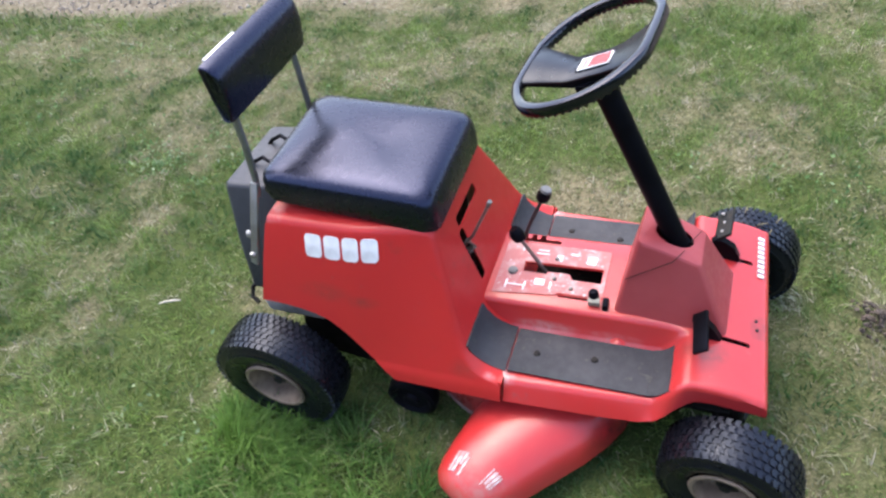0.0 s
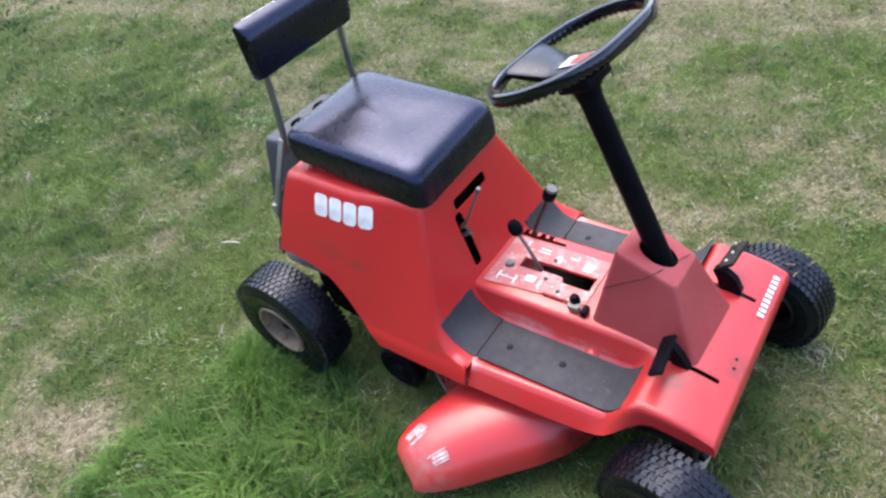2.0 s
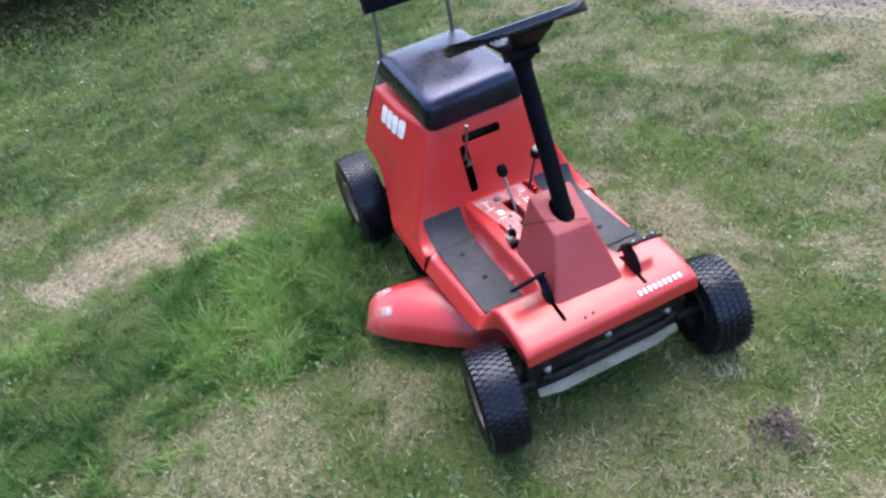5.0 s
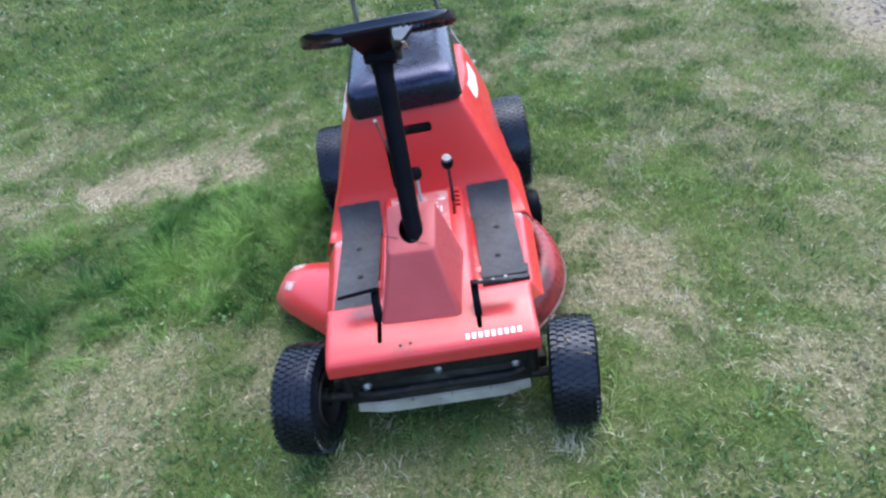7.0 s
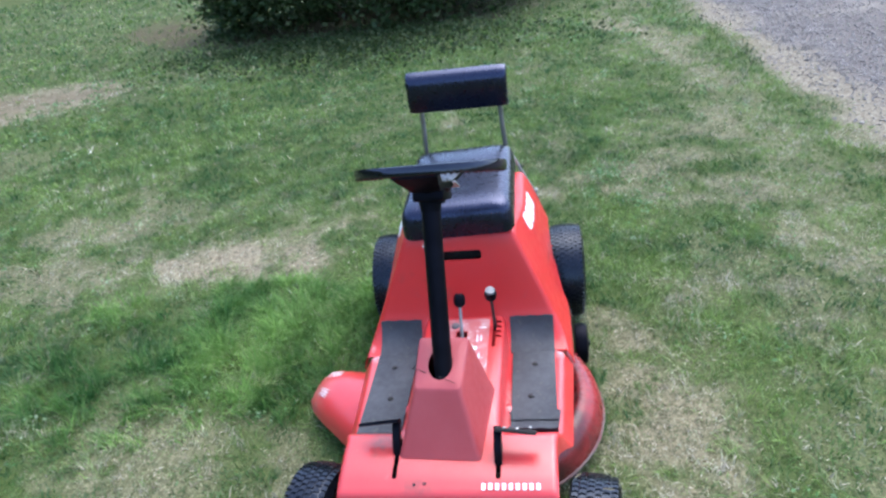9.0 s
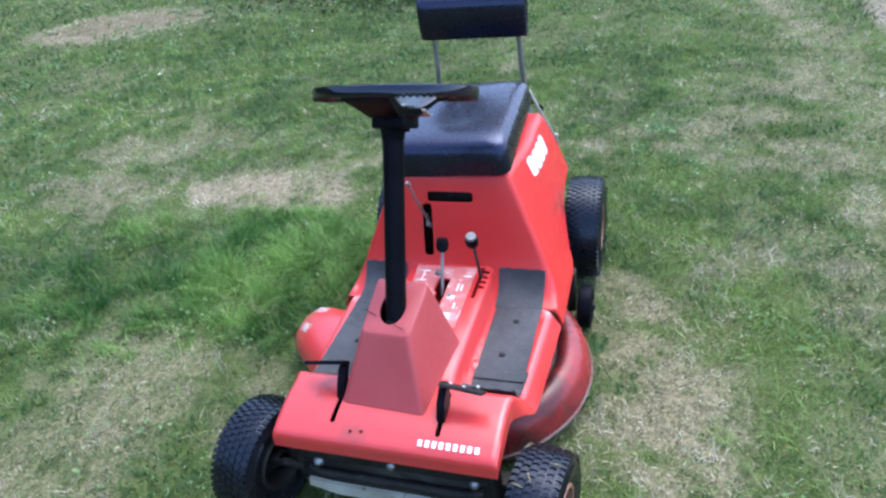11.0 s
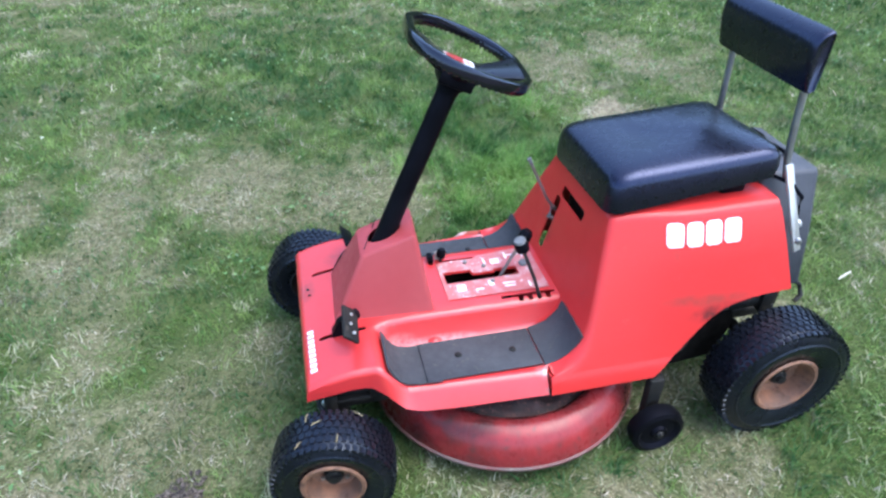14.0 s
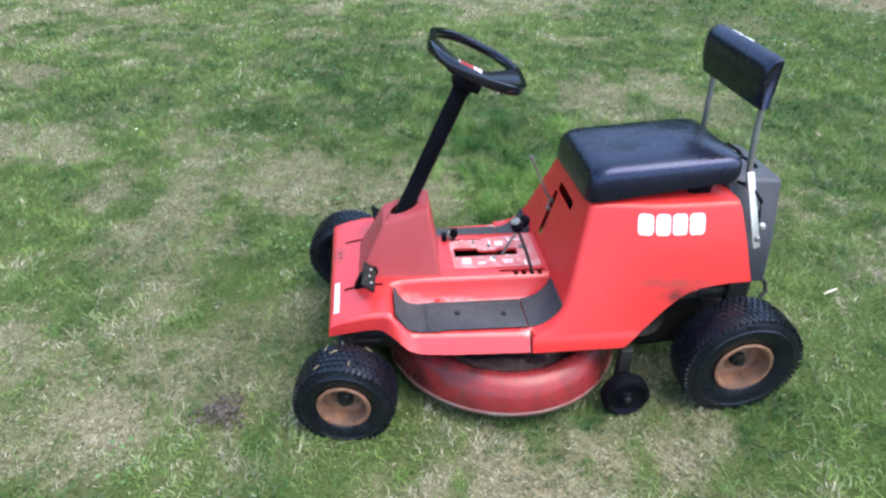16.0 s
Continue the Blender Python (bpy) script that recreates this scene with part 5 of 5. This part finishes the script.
me = mesh_from("drive_gravel", verts, (tri[None] + np.arange(n)[:, None, None] * 6).reshape(-1, 3))
me.materials.append(surface("gravel_stone", (0.150, 0.133, 0.119), (0.340, 0.303, 0.272), 9.0, (0.8, 0.95), specks=(0.15, 0.138, 0.132), speck_scale=30))
tagged(new("drive_gravel", me), "loose pale grey gravel of the drive", "gravel", "", "stuff")

# ---- bush at the lawn's far edge and the weeds under it ----
def leaf_mesh(name, centre, size, lean_out=None):
    """Folded four-cornered leaves at centres."""
    n = len(centre)
    a, t = rng.uniform(0, 2 * np.pi, n), rng.uniform(-0.9, 0.9, n)
    d = np.column_stack([np.cos(a) * np.cos(t), np.sin(a) * np.cos(t), np.sin(t)])
    sd = np.cross(d, rng.normal(0, 1, (n, 3)))
    sd /= np.linalg.norm(sd, axis=1)[:, None]
    up = np.cross(d, sd)
    L, W = size[:, None], 0.55 * size[:, None]
    verts = np.stack([centre - d * L * 0.5, centre + sd * W * 0.5 + up * W * 0.2, centre + d * L * 0.5, centre - sd * W * 0.5 + up * W * 0.2], 1).reshape(-1, 3)
    o = np.arange(n)[:, None] * 4
    me = mesh_from(name, verts, np.concatenate([o + [0, 1, 2], o + [0, 2, 3]]))
    add_tone(me, np.repeat(np.column_stack([np.clip(rng.normal(0.1, 0.2, n), 0, 1), rng.uniform(0, 1, n), np.zeros(n)]), 4, 0))
    me.materials.append(LEAF)
    return me


bush = tagged(new("bush"), "dense dark green leafy bush at the lawn's edge", "bush")
bush.location = (-6.30, -1.60, 0)
pts = []
for _ in range(420):
    d = rng.normal(0, 1, 3)
    d /= np.linalg.norm(d)
    if d[2] < 0:
        d[:2] /= max(0.2, math.hypot(d[0], d[1]))
    c = d * np.array([1.25, 2.05, 1.05]) * rng.uniform(0.60, 1.0) + np.array([0, 0, 1.0])
    c[2] = abs(c[2]) + 0.06
    pts.append(c + rng.normal(0, 1, (150, 3)) * np.array([0.17, 0.17, 0.13]))
pts = np.concatenate(pts)
pts[:, 2] = np.abs(pts[:, 2])
crown = new("crown", leaf_mesh("crown", pts, rng.uniform(0.05, 0.10, len(pts))))
crown.parent = bush
BARK = surface("bark", (0.09, 0.065, 0.045), (0.05, 0.038, 0.028), 14.0, (0.8, 0.95), bump=0.4, bump_scale=60)
for k in range(9):
    ang, q = k * 0.7, 0.25 + 0.05 * (k % 3)
    foot = Vector((-6.30 + q * math.cos(ang), -1.60 + 1.8 * q * math.sin(ang), -0.02))
    tipp = Vector((-6.30 + 0.8 * math.cos(ang), -1.60 + 1.6 * math.sin(ang), 1.4 + 0.2 * (k % 2)))
    part("branch", tube([foot, foot.lerp(tipp, 0.4) + Vector((0.05, -0.04, 0.1)), tipp], [0.035, 0.024, 0.008], 8), BARK, bush)
n = 6500
x = rng.triangular(-5.4, -4.7, -3.3, n)
y = rng.normal(-1.5, 0.90, n) + 0.25 * np.sin(3 * x)
me = leaf_mesh("ground_weeds", np.column_stack([x, y, ground_z(x, y) + rng.uniform(0.02, 0.09, n)]), rng.uniform(0.022, 0.05, n))
tagged(new("ground_weeds", me), "low broad-leaved weeds in front of the bush", "weeds", "", "stuff")

# an unseen dark ring all round, added to dim low sky light and reflections
rows = []
for f, out in ((0.0, 0.0), (0.25, -0.5), (0.6, -0.3), (0.9, 0.2), (1.0, 1.2)):
    ring = []
    for k in range(160):
        a = 2 * math.pi * k / 160
        w = noise.noise(Vector((4 * math.cos(a), 4 * math.sin(a), 2 * f))) + 0.6 * noise.noise(Vector((14 * math.cos(a), 14 * math.sin(a), 5 * f)))
        r = 30.0 + out + 1.0 * w
        ring.append((r * math.cos(a), r * math.sin(a), f * (12.0 + 1.6 * w) * (0.25 + 0.75 * max(0.0, -math.sin(a))) - 0.1))
    rows.append(ring)
hedge = part("backdrop", loft(rows, None, True), surface("unseen_dark_ring", (0.014, 0.030, 0.010), (0.030, 0.055, 0.018), 1.2, (0.8, 0.95), bump=1.0, bump_scale=6.0, spec=0.1), None, smooth=60)
tagged(hedge, "unseen dark green ring added to darken the horizon", "hedge", "", "structure")

# light broad-leaved weeds in loose colonies in the lawn
CLOVER = grassy("clover_leaves", (0.060, 0.160, 0.045), (0.170, 0.290, 0.110), (0.30, 0.34, 0.20), (0.60, 0.60, 0.48), 0.3)
cx, cy = rng.uniform(-4.5, 1.8, 260), rng.uniform(-4.2, 1.4, 260)
ok = ~((np.abs(cy) < 0.45) & (cx > -0.25) & (cx < 1.35))
cx, cy = np.concatenate([cx[ok], -1.0 + rng.normal(0, 0.09, 14), -0.72 + rng.normal(0, 0.05, 5)]), np.concatenate([cy[ok], 0.52 + rng.normal(0, 0.06, 14), 0.66 + rng.normal(0, 0.04, 5)])
x = np.repeat(cx, 16) + rng.normal(0, 0.045, 16 * len(cx))
y = np.repeat(cy, 16) + rng.normal(0, 0.045, 16 * len(cx))
far = np.maximum(1.0, np.hypot(x - 0.5, y) / 2.0) ** 0.6
me = leaf_mesh("lawn_weeds", np.column_stack([x, y, ground_z(x, y) + rng.uniform(0.018, 0.036, len(x))]), rng.uniform(0.010, 0.020, len(x)) * far)
me.materials[0] = CLOVER
tagged(new("lawn_weeds", me), "small light green clover-like weeds in the lawn", "weeds", "", "stuff")

# ---- small things on the lawn ----
bm = bmesh.new()
pick = random.Random(3)
for k in range(150):
    a, q = pick.uniform(0, 6.283), pick.random() ** 0.7
    lump = 1.0 + 0.35 * math.sin(3 * a + 1.0)
    c, r = Vector((1.374 + 0.062 * lump * q * math.cos(a), 0.238 + 0.050 * lump * q * math.sin(a), 0.012 + 0.016 * (1 - q) + pick.uniform(0, 0.010))), pick.uniform(0.002, 0.0062)
    for v in bmesh.ops.create_icosphere(bm, subdivisions=1, radius=r)["verts"]:
        v.co = c + Vector((v.co.x * pick.uniform(0.6, 1.5), v.co.y * pick.uniform(0.6, 1.5), v.co.z * 0.7)) * pick.uniform(0.7, 1.3)
for k in range(34):
    a, q = pick.uniform(0, 6.283), pick.uniform(0, 0.055)
    c, d = Vector((1.374 + q * math.cos(a), 0.238 + q * math.sin(a), pick.uniform(0.018, 0.034))), Vector((pick.uniform(-1, 1), pick.uniform(-1, 1), pick.uniform(-0.1, 0.5))).normalized()
    tube([c - d * 0.012, c + Vector((0, 0, 0.003)), c + d * 0.014], [0.0013, 0.0017, 0.0009], 5, bm)
clod = part("soil_clump", bm, surface("dark_soil", (0.024, 0.017, 0.014), (0.13, 0.105, 0.085), 95.0, (0.85, 1.0), bump=0.6, bump_scale=120), None, smooth=0)
tagged(clod, "small crumbly clump of dark soil on the grass", "soil clump")
stick = part("dry_stick", tube([(-0.468, -0.083, 0.027), (-0.486, -0.089, 0.030), (-0.512, -0.099, 0.029), (-0.532, -0.108, 0.026)], [0.0022, 0.0038, 0.0034, 0.002], 8),
             surface("bleached_wood", (0.52, 0.48, 0.40), (0.33, 0.29, 0.23), 60.0, (0.7, 0.9)), None)
tagged(stick, "short bleached stick lying in the grass", "stick")


# ---- daisies in the lawn ----
PETAL = surface("white_petals", (0.80, 0.80, 0.78), (0.66, 0.65, 0.62), 120.0, (0.6, 0.8))
POLLEN = surface("yellow_flower_eye", (0.62, 0.42, 0.04), (0.45, 0.28, 0.03), 200.0, (0.7, 0.9))


def make_daisy(x, y, size, lean):
    """An open daisy on a short stem: a ring of petals round a domed eye."""
    z = float(ground_z(np.array([x]), np.array([y]))[0]) + 0.034
    daisy = tagged(new("daisy"), "small white daisy open in the grass", "flower", "daisies in the lawn")
    daisy.location = (x, y, z - 0.036)
    part("stem", tube([(x, y, z - 0.036), (x + 0.002, y, z - 0.016), (x, y, z)], 0.0012, 6), LEAF_STEM, daisy)
    bm, m = bmesh.new(), pose(x, y, z, lean, lean * 0.6, lean * 9)
    for k in range(12):
        a = 2 * math.pi * k / 12
        along, across = Vector((math.cos(a), math.sin(a), 0)), Vector((-math.sin(a), math.cos(a), 0))
        ring = [m @ (along * size * r + across * size * w + Vector((0, 0, size * h))) for r, w, h in ((0.25, -0.05, 0.02), (0.75, -0.15, 0.12), (1.0, 0.0, 0.10), (0.75, 0.15, 0.12), (0.25, 0.05, 0.02))]
        loft([ring, [p - Vector((0, 0, 0.0008)) for p in ring]], bm, True, True)
    part("petals", bm, PETAL, daisy, "ring of white petals", 0)
    eye = lathe([(0.0003, size * 0.26), (size * 0.18, size * 0.20), (size * 0.30, size * 0.05), (size * 0.28, 0.0)], 12)
    bmesh.ops.transform(eye, matrix=m, verts=eye.verts)
    part("eye", eye, POLLEN, daisy, "yellow flower eye")


LEAF_STEM = surface("flower_stem", (0.06, 0.12, 0.03), (0.04, 0.09, 0.02), 60.0, (0.6, 0.8))
for x, y, size, lean in ((-2.03, -1.64, 0.006, 8), (-2.94, -2.12, 0.008, -10), (-1.97, -2.87, 0.009, 14), (-2.10, -2.74, 0.007, 5), (-1.60, -2.20, 0.006, -12), (-2.55, -1.35, 0.007, 9), (2.05, -1.55, 0.006, -8)):
    make_daisy(x, y, size, lean)
